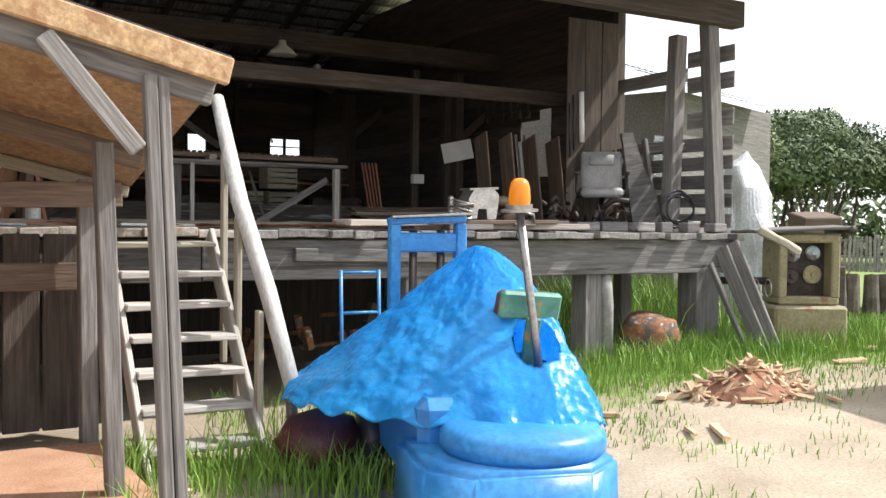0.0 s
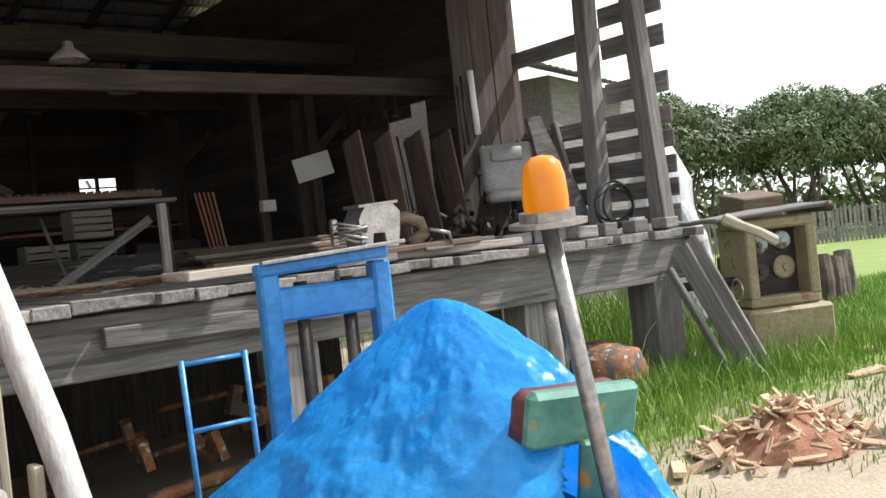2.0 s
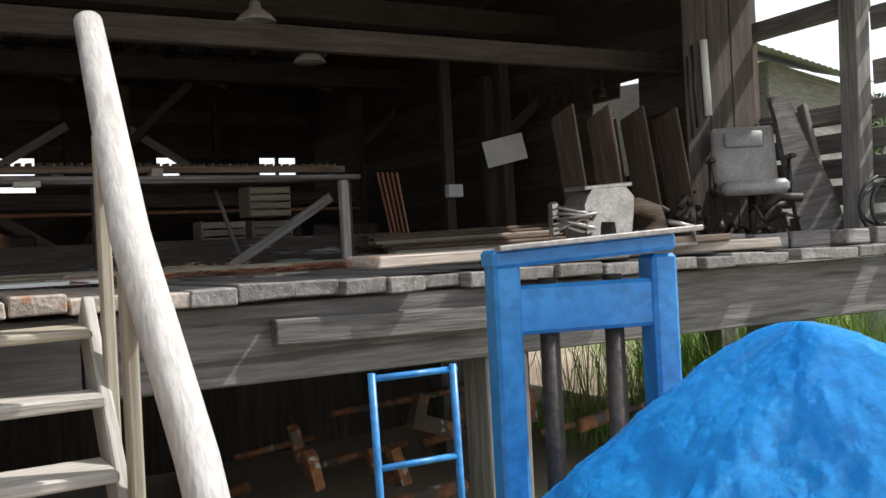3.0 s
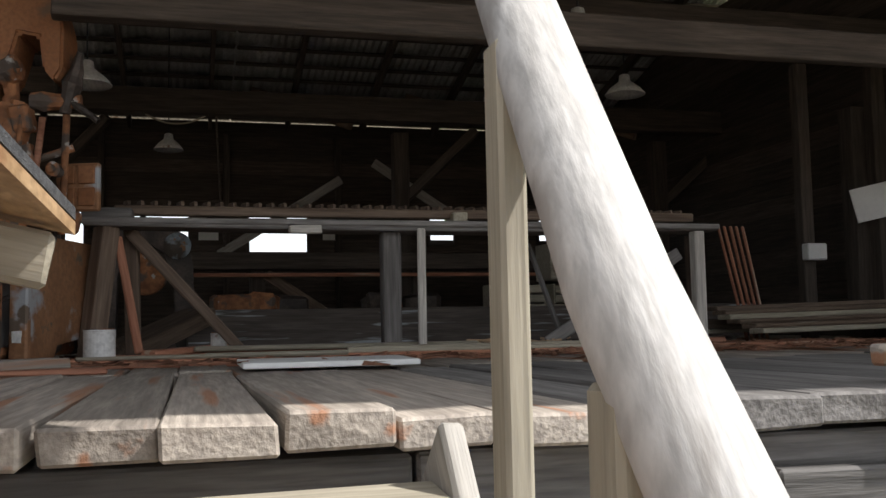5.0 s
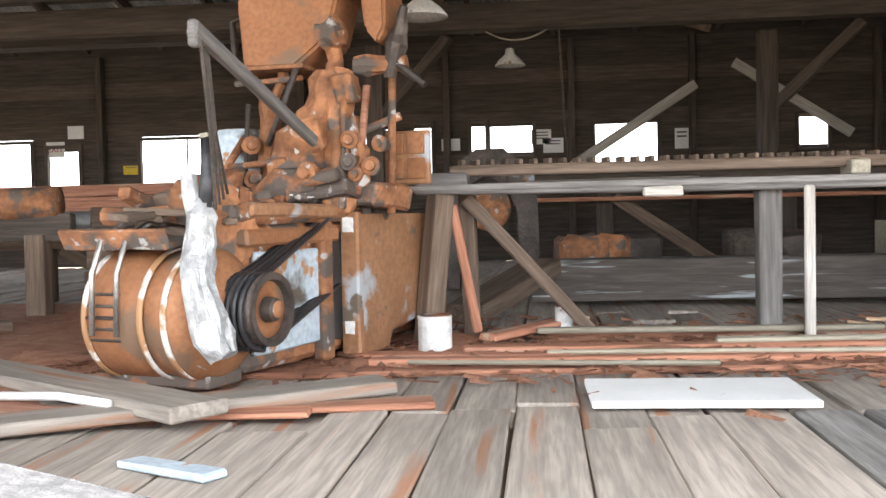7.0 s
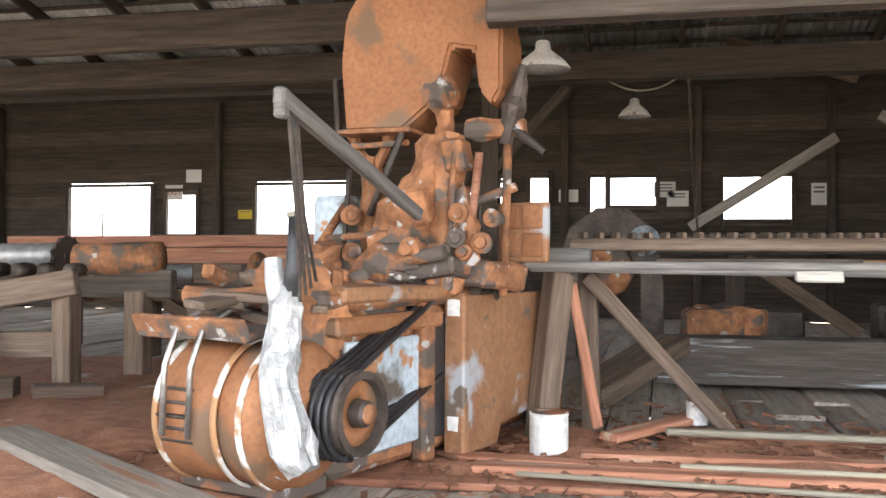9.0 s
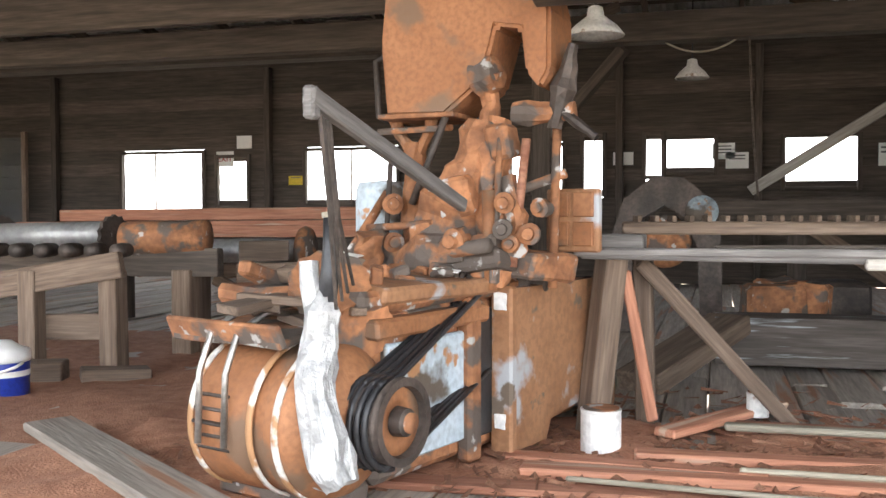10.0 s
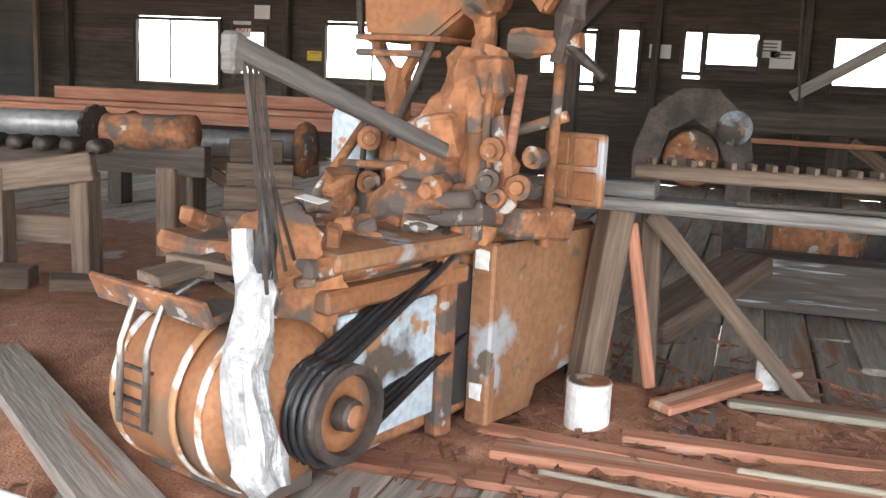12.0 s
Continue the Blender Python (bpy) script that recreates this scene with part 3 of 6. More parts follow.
part("backrest_pad", b_rough(b_box(0.31, 0.08, 0.15, 0.035), 0.012, 8, 1), maroon, lift, "torn dark backrest padding", FK @ pose(0.19, -0.27, 1.12, 12, 4, 6), True)
part("backrest_bracket", b_box(0.08, 0.03, 0.32, 0.008), green_paint, lift, m=FK @ pose(0.2, -0.34, 0.9, 8, 4, 0))
part("seat", b_rough(b_box(0.46, 0.42, 0.14, 0.05), 0.01, 6, 1), maroon, lift, m=FK @ pose(0.15, -0.05, 0.74), smooth=True)
hoop = part("steering_hoop", b_tube([fk(-0.28, 0.1, 0.66), fk(-0.24, 0.1, 0.9), fk(-0.1, 0.06, 1.08), fk(0.1, 0.06, 1.08), fk(0.24, 0.1, 0.9), fk(0.28, 0.1, 0.66)], 0.02), iron, lift, smooth=True)


def b_tarp():
    hem = [(-0.98, 0.55, 0.50, 0.95), (-0.80, -0.05, 0.55, 1.0), (-0.48, -0.42, 0.56, 1.15), (-0.1, -0.72, 0.55, 1.5), (0.22, -0.82, 0.55, 1.75), (0.46, -0.72, 0.56, 1.9), (0.55, -0.45, 0.58, 1.9), (0.56, 0.05, 0.6, 2.3), (0.52, 0.55, 0.62, 2.6), (0.2, 0.95, 0.7, 2.2), (-0.35, 1.05, 0.7, 1.4), (-0.85, 0.9, 0.6, 1.0)]
    n, rings = 230, 90
    top = Vector((0.1, 0.3, 1.42))
    bm = bmesh.new()
    rows = []
    for i in range(rings + 1):
        s = i / rings
        row = []
        for k in range(n):
            f = k * len(hem) / n
            a, b = hem[int(f)], hem[(int(f) + 1) % len(hem)]
            q = f - int(f)
            h = [a[j] * (1 - q) + b[j] * q for j in range(4)]
            x, y = top.x + (h[0] - top.x) * s, top.y + (h[1] - top.y) * s
            z = top.z - (top.z - h[2]) * s ** h[3]
            p = Vector((x, y, z))
            w = noise.noise(p * 4 + Vector((3, 1, 0))) * 0.012 + noise.noise(p * 30) * 0.003
            w -= 0.014 * abs(noise.noise(p * 8 + Vector((0, 7, 0)))) + 0.011 * abs(noise.noise(p * 17)) + 0.006 * abs(noise.noise(p * 38))
            ridge = abs(noise.noise(Vector((x * 3.0 + z * 2, y * 3.0, z * 4)))) * 0.035 * s
            d = Vector((h[0], h[1], 0.4)).normalized()
            p += d * (w * min(1, 4 * s) - ridge)
            if s > 0.86:
                p.z += 0.02 * math.sin(k * 0.55) * (s - 0.86) / 0.14
            row.append(bm.verts.new(p))
            if i == 0:
                break
        rows.append(row)
    for k in range(n):
        bm.faces.new((rows[0][0], rows[1][k], rows[1][(k + 1) % n]))
    for r0, r1 in zip(rows[1:], rows[2:]):
        for k in range(n):
            m = r0[k].co
            # opening round the seat post
            if (m.x - 0.19) ** 2 + (m.y + 0.44) ** 2 < 0.013:
                continue
            bm.faces.new((r0[k], r1[k], r1[(k + 1) % n], r0[(k + 1) % n]))
    bmesh.ops.solidify(bm, geom=bm.faces[:], thickness=0.004)
    return bm


tarp = part("tarpaulin", b_tarp(), tarp_mat, m=FK, smooth=True)
tagged(tarp, "crumpled bright blue plastic tarpaulin draped over the forklift", "tarpaulin")
ht = thing("hand_truck", "thin blue tubular frame leaning behind the forklift", "hand truck", (5.9, 5.6, 0.2))
for dx in (0.0, 0.33):
    part("upright", b_tube([(5.72 + dx, 5.75, 0.1), (5.68 + dx, 5.72, 1.24)], 0.014), blue_paint, ht, smooth=True)
for z in (0.5, 0.9, 1.22):
    part("crossbar", b_tube([(5.69, 5.73, z), (6.03, 5.73, z)], 0.012), blue_paint, ht, smooth=True)
bag = part("maroon_sack", b_rough(b_lathe([(0, 0), (0.3, 0.02), (0.34, 0.2), (0.26, 0.42), (0, 0.5)], 20), 0.05, 4), maroon, m=pose(5.15, 4.85, -0.02) @ Matrix.Diagonal((0.9, 0.9, 0.75, 1)), smooth=True)
tagged(bag, "slumped maroon sack beside the tarpaulin", "sack")

# ---- old machine cabinet, leaning boards, wood litter ----
cab = thing("machine_cabinet", "olive ochre old machine cabinet with open dial panel", "machine", (11.95, 6.7, 0.15))
CB = pose(12.05, 6.6, 0.15, 0, 0, -28) @ Matrix.Scale(1.12, 4)
part("base", b_box(0.78, 0.62, 0.52, 0.03, 0.006), box_paint, cab, m=CB @ pose(0, 0, 0.24))
part("housing", b_box(0.64, 0.5, 0.10, 0.02), box_paint, cab, m=CB @ pose(0, 0, 1.21))
part("housing", b_box(0.64, 0.5, 0.09, 0.02), box_paint, cab, m=CB @ pose(0, 0, 0.55))
for u in (-0.28, 0.28):
    part("side", b_box(0.09, 0.5, 0.6, 0.015), box_paint, cab, m=CB @ pose(u, 0, 0.88))
part("back", b_box(0.5, 0.3, 0.58, 0.01), iron, cab, "dark recessed mechanism panel", CB @ pose(0, 0.1, 0.88))
for u, z, r, mt in ((-0.12, 1.03, 0.085, blue_grey), (0.1, 1.05, 0.08, blue_grey), (0.1, 0.82, 0.1, box_paint), (-0.13, 0.8, 0.085, iron)):
    d = part("dial", b_lathe([(0, -0.02), (r, -0.02), (r, 0.0), (r * 0.85, 0.012), (r * 0.3, 0.012), (r * 0.25, 0.03), (0, 0.03)], 24), mt, cab, m=CB @ pose(u, -0.08, z, 90, 0, 0), smooth=False)
part("lid", b_rough(b_box(1.05, 0.72, 0.035, 0.01), 0.02, 4, 2), grey_wood, cab, "warped pale board lid", CB @ pose(-0.12, 0.0, 1.30, 0, -3, 0))
part("lid_hood", b_tube([CB @ Vector((0.40, -0.36, 1.30)), CB @ Vector((0.42, 0.3, 1.30))], 0.05), iron, cab, smooth=True)
part("cross_shaft", b_tube([CB @ Vector((-0.9, -0.1, 0.75)), CB @ Vector((-0.38, -0.1, 0.75))], 0.045), iron, cab, smooth=True)
for u in (-0.55, -0.42):
    part("hand_ring", b_tube([CB @ Vector((u, -0.2 + 0.09 * math.cos(a), 0.68 + 0.09 * math.sin(a))) for a in [k * math.pi / 8 for k in range(17)]], 0.011, 6), steel, cab, smooth=True)
split = part("split_log", b_rough(b_box(0.5, 0.1, 0.1, 0.02), 0.03, 6, 2), new_wood, m=pose(11.35, 6.3, 1.47, 0, 30, -60))
tagged(split, "pale freshly split wood piece on the cabinet lid", "wood")
for k, (a, b, w) in enumerate((((11.0, 6.15, 0.15), (10.85, 6.72, 1.38), 0.17), ((11.15, 6.1, 0.15), (11.08, 6.76, 1.45), 0.15), ((10.85, 6.25, 0.15), (10.7, 6.74, 1.2), 0.09))):
    tagged(timber("leaning_board", a, b, w, 0.04, grey_wood, roll=90 if k < 2 else 60), "grey weathered board leaning on the deck edge", "board", "leaning boards")
bx = part("wooden_box", b_box(0.55, 0.5, 0.75, 0.015, 0.01), brown_wood, m=pose(14.0, 8.0, 1.45, 10, 0, -25))
tagged(bx, "tilted brown wooden box behind the cabinet", "box")
part("prop", b_box(0.7, 0.6, 1.0, 0.02), dark_wood, bx, m=pose(14.0, 8.0, 0.6, 0, 0, -25))
heap = part("silver_tarpaulin", b_rough(b_lathe([(1.1, 0), (1.05, 0.6), (0.8, 1.6), (0.35, 2.45), (0, 2.65)], 28), 0.28, 1.6, 1), foil, m=pose(13.95, 9.3, 0.15) @ Matrix.Diagonal((0.62, 0.62, 1.0, 1)), smooth=False)
tagged(heap, "crumpled silver tarpaulin heap beside the mill", "tarpaulin")
for k in range(7):
    r = 0.12 + 0.03 * rnd.random()
    a = Vector((15.2 + 0.3 * k, 8.3 + 0.18 * rnd.random(), 0.2))
    lg = part("log", b_rough(b_tube([a, a + Vector((0, 0.0, 0.35)), a + Vector((0.05, 0.05, 0.62 + 0.12 * rnd.random()))], [r, r * 0.95, r * 0.9], 10, 0.1), 0.02, 6), bark, smooth=False)
    tagged(lg, "dark weathered stump in a row by the fence", "log", "stump row")


def litter(name, label, cat, group, spots, size, mat, lie=0.03):
    for x, y, rz, ln, w in spots:
        o = part(name, b_rough(b_box(ln, w, size, 0.004, 0.008), 0.006, 9), mat, m=pose(x, y, ground_z(x, y) + lie, rnd.uniform(-5, 5), rnd.uniform(-4, 4), rz))
        tagged(o, label, cat, group)


CH = Vector((9.35, 4.9))
chips = thing("wood_chip_pile", "loose pile of splintered reddish wood chips", "wood pile", (CH.x, CH.y, 0.12))
part("core", b_rough(b_lathe([(0.48, 0), (0.4, 0.05), (0.22, 0.13), (0, 0.26)], 24), 0.05, 5, 1), duff, chips, m=pose(CH.x, CH.y, ground_z(CH.x, CH.y)))
for k in range(170):
    a, r = rnd.uniform(0, 6.28), 0.62 * rnd.random() ** 0.6
    x, y = CH.x + r * math.cos(a) * 1.1, CH.y + r * math.sin(a) * 0.8
    big = rnd.random() < 0.12
    bm = b_box(rnd.uniform(0.25, 0.45) if big else rnd.uniform(0.06, 0.2), rnd.uniform(0.03, 0.1) if big else rnd.uniform(0.015, 0.05), 0.014, 0, 0.006)
    part("chip", bm, chip_mat, chips, m=pose(x, y, ground_z(x, y) + 0.04 + 0.26 * max(0, 1 - r / 0.5), rnd.uniform(-45, 45), rnd.uniform(-50, 50), rnd.uniform(0, 180)))
litter("stick", "bleached stick of wood on the dirt", "wood", "loose sticks", [(8.05, 4.0, 55, 0.5, 0.07), (7.9, 4.15, 60, 0.3, 0.04), (12.6, 6.0, 20, 0.5, 0.16), (11.4, 5.4, -10, 0.4, 0.1), (10.9, 4.3, 5, 0.3, 0.07), (12.0, 4.9, 15, 0.3, 0.08), (8.6, 5.2, 40, 0.4, 0.08), (7.7, 5.0, -30, 0.35, 0.06), (11.9, 4.1, 0, 0.25, 0.06), (9.6, 4.2, 70, 0.2, 0.05), (13.4, 5.0, 12, 0.4, 0.1), (7.3, 4.6, 10, 0.2, 0.05), (4.1, 4.6, 40, 0.3, 0.07)], 0.035, chip_mat)

# ---- under the deck ----
def tyre(at, rx, ry):
    o = part("tyre", b_lathe([(0.17, -0.08), (0.26, -0.09), (0.31, -0.06), (0.32, 0), (0.31, 0.06), (0.26, 0.09), (0.17, 0.08), (0.17, -0.08)], 32), rubber, m=pose(*at, rx, ry, 0), smooth=True)
    return tagged(o, "worn black tyre lying under the deck", "tyre")


tyre((8.5, 6.75, 0.2), 4, 3)
drum = part("rusty_drum", b_rough(b_lathe([(0, 0), (0.3, 0), (0.33, 0.1), (0.33, 0.35), (0.26, 0.48), (0, 0.52)], 24), 0.03, 4), rust, m=pose(10.0, 7.0, 0.12, 10, 0, 0), smooth=True)
tagged(drum, "rusty rounded drum under the deck", "drum")
pp = part("drain_pipe", b_tube([(9.35, 6.9, 0.1), (9.35, 6.9, 0.75), (9.33, 6.92, 1.1)], 0.065, 14), concrete, smooth=True)
tagged(pp, "grey pipe standing under the deck beam", "pipe")
for k in range(16):
    x, y = rnd.uniform(5.3, 8.3), rnd.uniform(7.4, 9.0)
    ln = rnd.uniform(0.4, 1.2)
    if k % 3:
        o = part("scrap_bar", b_tube([(x, y, 0.1 + 0.12 * (k % 5)), (x + ln, y + 0.2, 0.12 + 0.12 * (k % 5))], rnd.uniform(0.02, 0.05), 8), rust, smooth=True)
    else:
        o = part("scrap_bracket", b_extrude([(-0.22, 0), (0.22, 0), (0.22, 0.22), (0.13, 0.22), (0.13, 0.1), (-0.13, 0.1), (-0.13, 0.22), (-0.22, 0.22)], 0.06), rust, m=pose(x, y, 0.2 + 0.1 * (k % 4), rnd.uniform(-20, 20), rnd.uniform(-20, 20), rnd.uniform(0, 90)))
    tagged(o, "rusty iron scrap stored under the deck", "scrap iron", "scrap under deck")
rb = part("red_jug", b_rough(b_lathe([(0, 0), (0.09, 0), (0.1, 0.12), (0.05, 0.18), (0.03, 0.22), (0, 0.22)], 16), 0.01), red_plastic, m=pose(2.9, 6.2, 1.305), smooth=True)
tagged(rb, "red plastic jug on the lean-to shelf", "jug")
for k in range(4):
    tagged(part("shelf_box", b_box(0.4, 0.3, 0.3 + 0.06 * k, 0.01, 0.01), brown_wood, m=pose(1.2 + 0.5 * k, 6.22, 1.45 + 0.03 * k)), "dusty brown box on the lean-to shelf", "box", "shelf boxes")
tagged(part("earth_bank", b_rough(b_box(5.5, 2.6, 0.06, 0.02), 0.02, 2, 3), dirt, m=pose(1.2, 4.6, 0.01)), "orange bare earth under the lean-to", "earth", kind="structure")

# ---- parked car ----
car = thing("car", "white parked car with dark wheels", "car", (12.25, 3.0, 0.1))
CM = pose(12.25, 3.0, 0.1, 0, 0, -12)
def b_car():
    prof = [(-2.1, 0.3), (-2.15, 0.6), (-2.1, 0.95), (-1.9, 1.3), (-1.7, 1.42), (0.9, 1.45), (1.5, 1.0), (2.05, 0.9), (2.15, 0.6), (2.1, 0.3)]
    bm = b_extrude(prof, 1.7)
    for v in bm.verts:
        if v.co.z > 1.1:
            v.co.y *= 0.8
    bmesh.ops.bevel(bm, geom=bm.edges[:], offset=0.05, segments=2, affect="EDGES")
    return bm


part("body", b_car(), white_paint, car, m=CM, smooth=True)
part("windows", b_extrude([(-1.9, 1.0), (-1.72, 1.36), (0.85, 1.38), (1.3, 1.02)], 1.66), black_plastic, car, m=CM)
for u in (-1.35, 1.35):
    for v in (-0.78, 0.78):
        w = part("wheel", b_lathe([(0, -0.1), (0.2, -0.11), (0.3, -0.09), (0.31, 0.09), (0.2, 0.11), (0, 0.1)], 28), rubber, car, m=CM @ pose(u, v, 0.22, 90, 0, 0), smooth=True)
        part("hubcap", b_lathe([(0, -0.12), (0.19, -0.115), (0.19, 0.115), (0, 0.12)], 24), steel, w, m=CM @ pose(u, v, 0.22, 90, 0, 0))

# ---- fence, neighbour shed, trees ----
fence = thing("picket_fence", "long weathered grey picket fence at the yard's edge", "fence", (35, 22, 0))
fa, fb = Vector((23, 27.5, 0.15)), Vector((40, 11.5, 0.15))
nf = 170
pick = None
for k in range(nf):
    p = fa.lerp(fb, k / (nf - 1))
    h = 1.25 + 0.06 * math.sin(k * 1.7)
    if pick is None:
        pick = part("picket", b_extrude([(-0.045, 0), (0.045, 0), (0.045, 1.2), (0, 1.27), (-0.045, 1.2)], 0.02), grey_wood, fence, m=Matrix.Translation(p) @ pose(0, 0, 0, 0, 0, -43))
    else:
        o = new("picket", pick.data)
        o.parent = fence
        o.matrix_parent_inverse = WORLD_OF[fence].inverted()
        o.matrix_basis = Matrix.Translation(p) @ pose(0, 0, 0, 0, rnd.uniform(-2, 2), -43) @ Matrix.Diagonal((1, 1, h / 1.27, 1))
for z in (0.55, 1.1):
    timber("rail", fa + Vector((0.05, 0.05, z)), fb + Vector((0.05, 0.05, z)), 0.04, 0.09, grey_wood, fence)
for k in range(9):
    p = fa.lerp(fb, k / 8)
    timber("post", p + Vector((0.1, 0.1, -0.1)), p + Vector((0.1, 0.1, 1.3)), 0.12, 0.12, grey_wood, fence)
shed = thing("neighbour_shed", "grey corrugated shed with a pale window", "shed", (17, 15, 0))
part("wall", b_box(5.0, 4.0, 4.4, 0.02), grey_wood, shed, m=pose(18.0, 16.0, 2.2, 0, 0, 20))
for k in range(3):
    bm = bmesh.new()
    n = 40
    rows = [(bm.verts.new((-2.8 + 5.6 * s / n, -0.6, 0.02 * (s % 2))), bm.verts.new((-2.8 + 5.6 * s / n, 0.6, 0.02 * (s % 2)))) for s in range(n + 1)]
    for (p, q), (r, t) in zip(rows, rows[1:]):
        bm.faces.new((p, q, t, r))
    part("roof_sheet", bm, tin, shed, m=pose(18.0 + 0.42 * k - 0.7, 16.0 + 1.1 * k - 2.3, 4.55 + 0.35 * k, 18, 0, 20))
part("window", b_box(0.9, 0.04, 0.9, 0.01), glass, shed, m=pose(16.1, 13.35, 3.0, 0, 0, 20))
part("window", b_box(0.04, 0.9, 0.9, 0.01), glass, shed, m=pose(15.6, 14.6, 3.2, 0, 0, 20))


def b_crown(rx, rz, n, seed, leaf=0.1):
    """Dense clumps of small leaf sprays on an uneven dome."""
    r = np.random.RandomState(seed)
    cl = []
    while len(cl) < 26:
        v = r.normal(size=3)
        v /= np.linalg.norm(v)
        if v[2] > -0.35:
            cl.append(v * r.uniform(0.55, 0.95))
    verts, faces = [], []
    for c in cl:
        cs = r.uniform(0.24, 0.42)
        for _ in range(n // 26):
            d = r.normal(size=3)
            d /= np.linalg.norm(d)
            p = (c + d * cs * r.uniform(0.6, 1.0) ** 0.5) * np.array([rx, rx, rz])
            a = r.normal(size=3)
            a /= np.linalg.norm(a)
            b = np.cross(a, d)
            b /= max(1e-6, np.linalg.norm(b))
            s = leaf * r.uniform(0.6, 1.4)
            i = len(verts)
            verts += [p - a * s, p + b * s * 0.45, p + a * s, p - b * s * 0.45]
            faces.append((i, i + 1, i + 2, i + 3))
    bm = bmesh.new()
    vs = [bm.verts.new(v) for v in verts]
    for f in faces:
        bm.faces.new([vs[k] for k in f])
    return bm


def tree(at, h, rx, seed):
    r = random.Random(seed)
    t = thing("tree", "round-crowned dark green coastal pine with forked trunk", "tree", at, "tree line")
    base = Vector(at)
    trunk = bmesh.new()
    for k in range(4):
        a = r.uniform(0, 6.28)
        tip = base + Vector((math.cos(a) * rx * 0.55, math.sin(a) * rx * 0.55, h * 0.62))
        mid = base.lerp(tip, 0.45) + Vector((r.uniform(-0.3, 0.3), r.uniform(-0.3, 0.3), 0))
        b = b_tube([base + Vector((0.1 * math.cos(a), 0.1 * math.sin(a), -0.1)), mid, tip], [0.11, 0.08, 0.03], 7)
        me = bpy.data.meshes.new("limb")
        b.to_mesh(me)
        b.free()
        trunk.from_mesh(me)
        bpy.data.meshes.remove(me)
    part("trunk", trunk, bark, t, smooth=True)
    part("crown", b_crown(rx, h * 0.34, 11000, seed), leaf_mat, t, m=Matrix.Translation(base + Vector((0, 0, h * 0.68))))
    return t


trees = [tree((31, 25.5, 0.15), 5.6, 2.6, 1), tree((34, 23.5, 0.15), 5.2, 2.5, 2), tree((38, 21.0, 0.15), 5.8, 2.8, 3)]
tp = [(27.5, 29.5, 4.6), (29, 32, 5.6), (36, 27, 5.2), (40.5, 23, 5.0), (42, 18.5, 4.8), (45, 15.5, 5.0), (40, 29, 5.8), (46, 22, 5.6), (33, 30, 5.2), (48, 13, 5.0), (25, 33, 5.4), (36.5, 20.5, 3.9), (43.5, 12.5, 4.6), (22, 36, 5.6), (50, 18, 5.8)]
for k, (x, y, h) in enumerate(tp):
    c = copy_thing(trees[k % 3], pose(x, y, 0.15, 0, 0, 70 * k))
    c.scale = (h / 4.7,) * 3
shrub = tagged(part("bare_shrub", b_rough(b_tube([(15.3, 9.2, 0.2), (15.4, 9.2, 1.0)], 0.03), 0.0), bark), "leafless grey shrub beside the silver tarpaulin", "shrub")
for k in range(45):
    a = Vector((15.35 + rnd.uniform(-0.3, 0.3), 9.2 + rnd.uniform(-0.3, 0.3), 0.3))
    b = a + Vector((rnd.uniform(-0.7, 0.9), rnd.uniform(-0.6, 0.6), rnd.uniform(0.9, 2.0)))
    part("twig", b_tube([a, a.lerp(b, 0.5) + Vector((0.05, 0.05, 0.1)), b], [0.012, 0.008, 0.003], 4), bark, shrub)

hr = np.random.RandomState(21)
hv, hf = [], []
for _ in range(16000):
    s = hr.rand()
    c = Vector((18, 52, 0)).lerp(Vector((75, 14, 0)), s)
    h = 3.6 + 1.5 * noise.noise(Vector((s * 30, 0, 0)))
    p = np.array([c.x + hr.normal(0, 1.2), c.y + hr.normal(0, 1.2), abs(hr.normal(0, 0.5)) * h])
    a, b = hr.normal(size=3) * 0.16, hr.normal(size=3) * 0.12
    i = len(hv)
    hv += [p - a, p + b, p + a, p - b]
    hf.append((i, i + 1, i + 2, i + 3))
me = bpy.data.meshes.new("hedge")
me.from_pydata([tuple(q) for q in hv], [], hf)
me.materials.append(leaf_mat)
tagged(new("hedge", me), "low green scrub far behind the fence", "scrub", "", "stuff")

# ---- grass ----
def b_grass(spots, seed):
    r = np.random.RandomState(seed)
    v, f = [], []
    for x, y, h in spots:
        z = ground_z(x, y)
        a = r.uniform(0, 6.28)
        w = r.uniform(0.003, 0.007)
        lx, ly = r.normal(0, 0.3) * h, r.normal(0, 0.3) * h
        ca, sa = math.cos(a) * w, math.sin(a) * w
        i = len(v)
        v += [(x - ca, y - sa, z - 0.01), (x + ca, y + sa, z - 0.01), (x + lx * 0.4 + ca * 0.8, y + ly * 0.4 + sa * 0.8, z + h * 0.6), (x + lx * 0.4 - ca * 0.8, y + ly * 0.4 - sa * 0.8, z + h * 0.6), (x + lx, y + ly, z + h)]
        f += [(i, i + 1, i + 2, i + 3), (i + 3, i + 2, i + 4)]
    me = bpy.data.meshes.new("grass")
    me.from_pydata(v, [], f)
    me.materials.append(grass_mat)
    return me


gr = np.random.RandomState(5)
spots = []
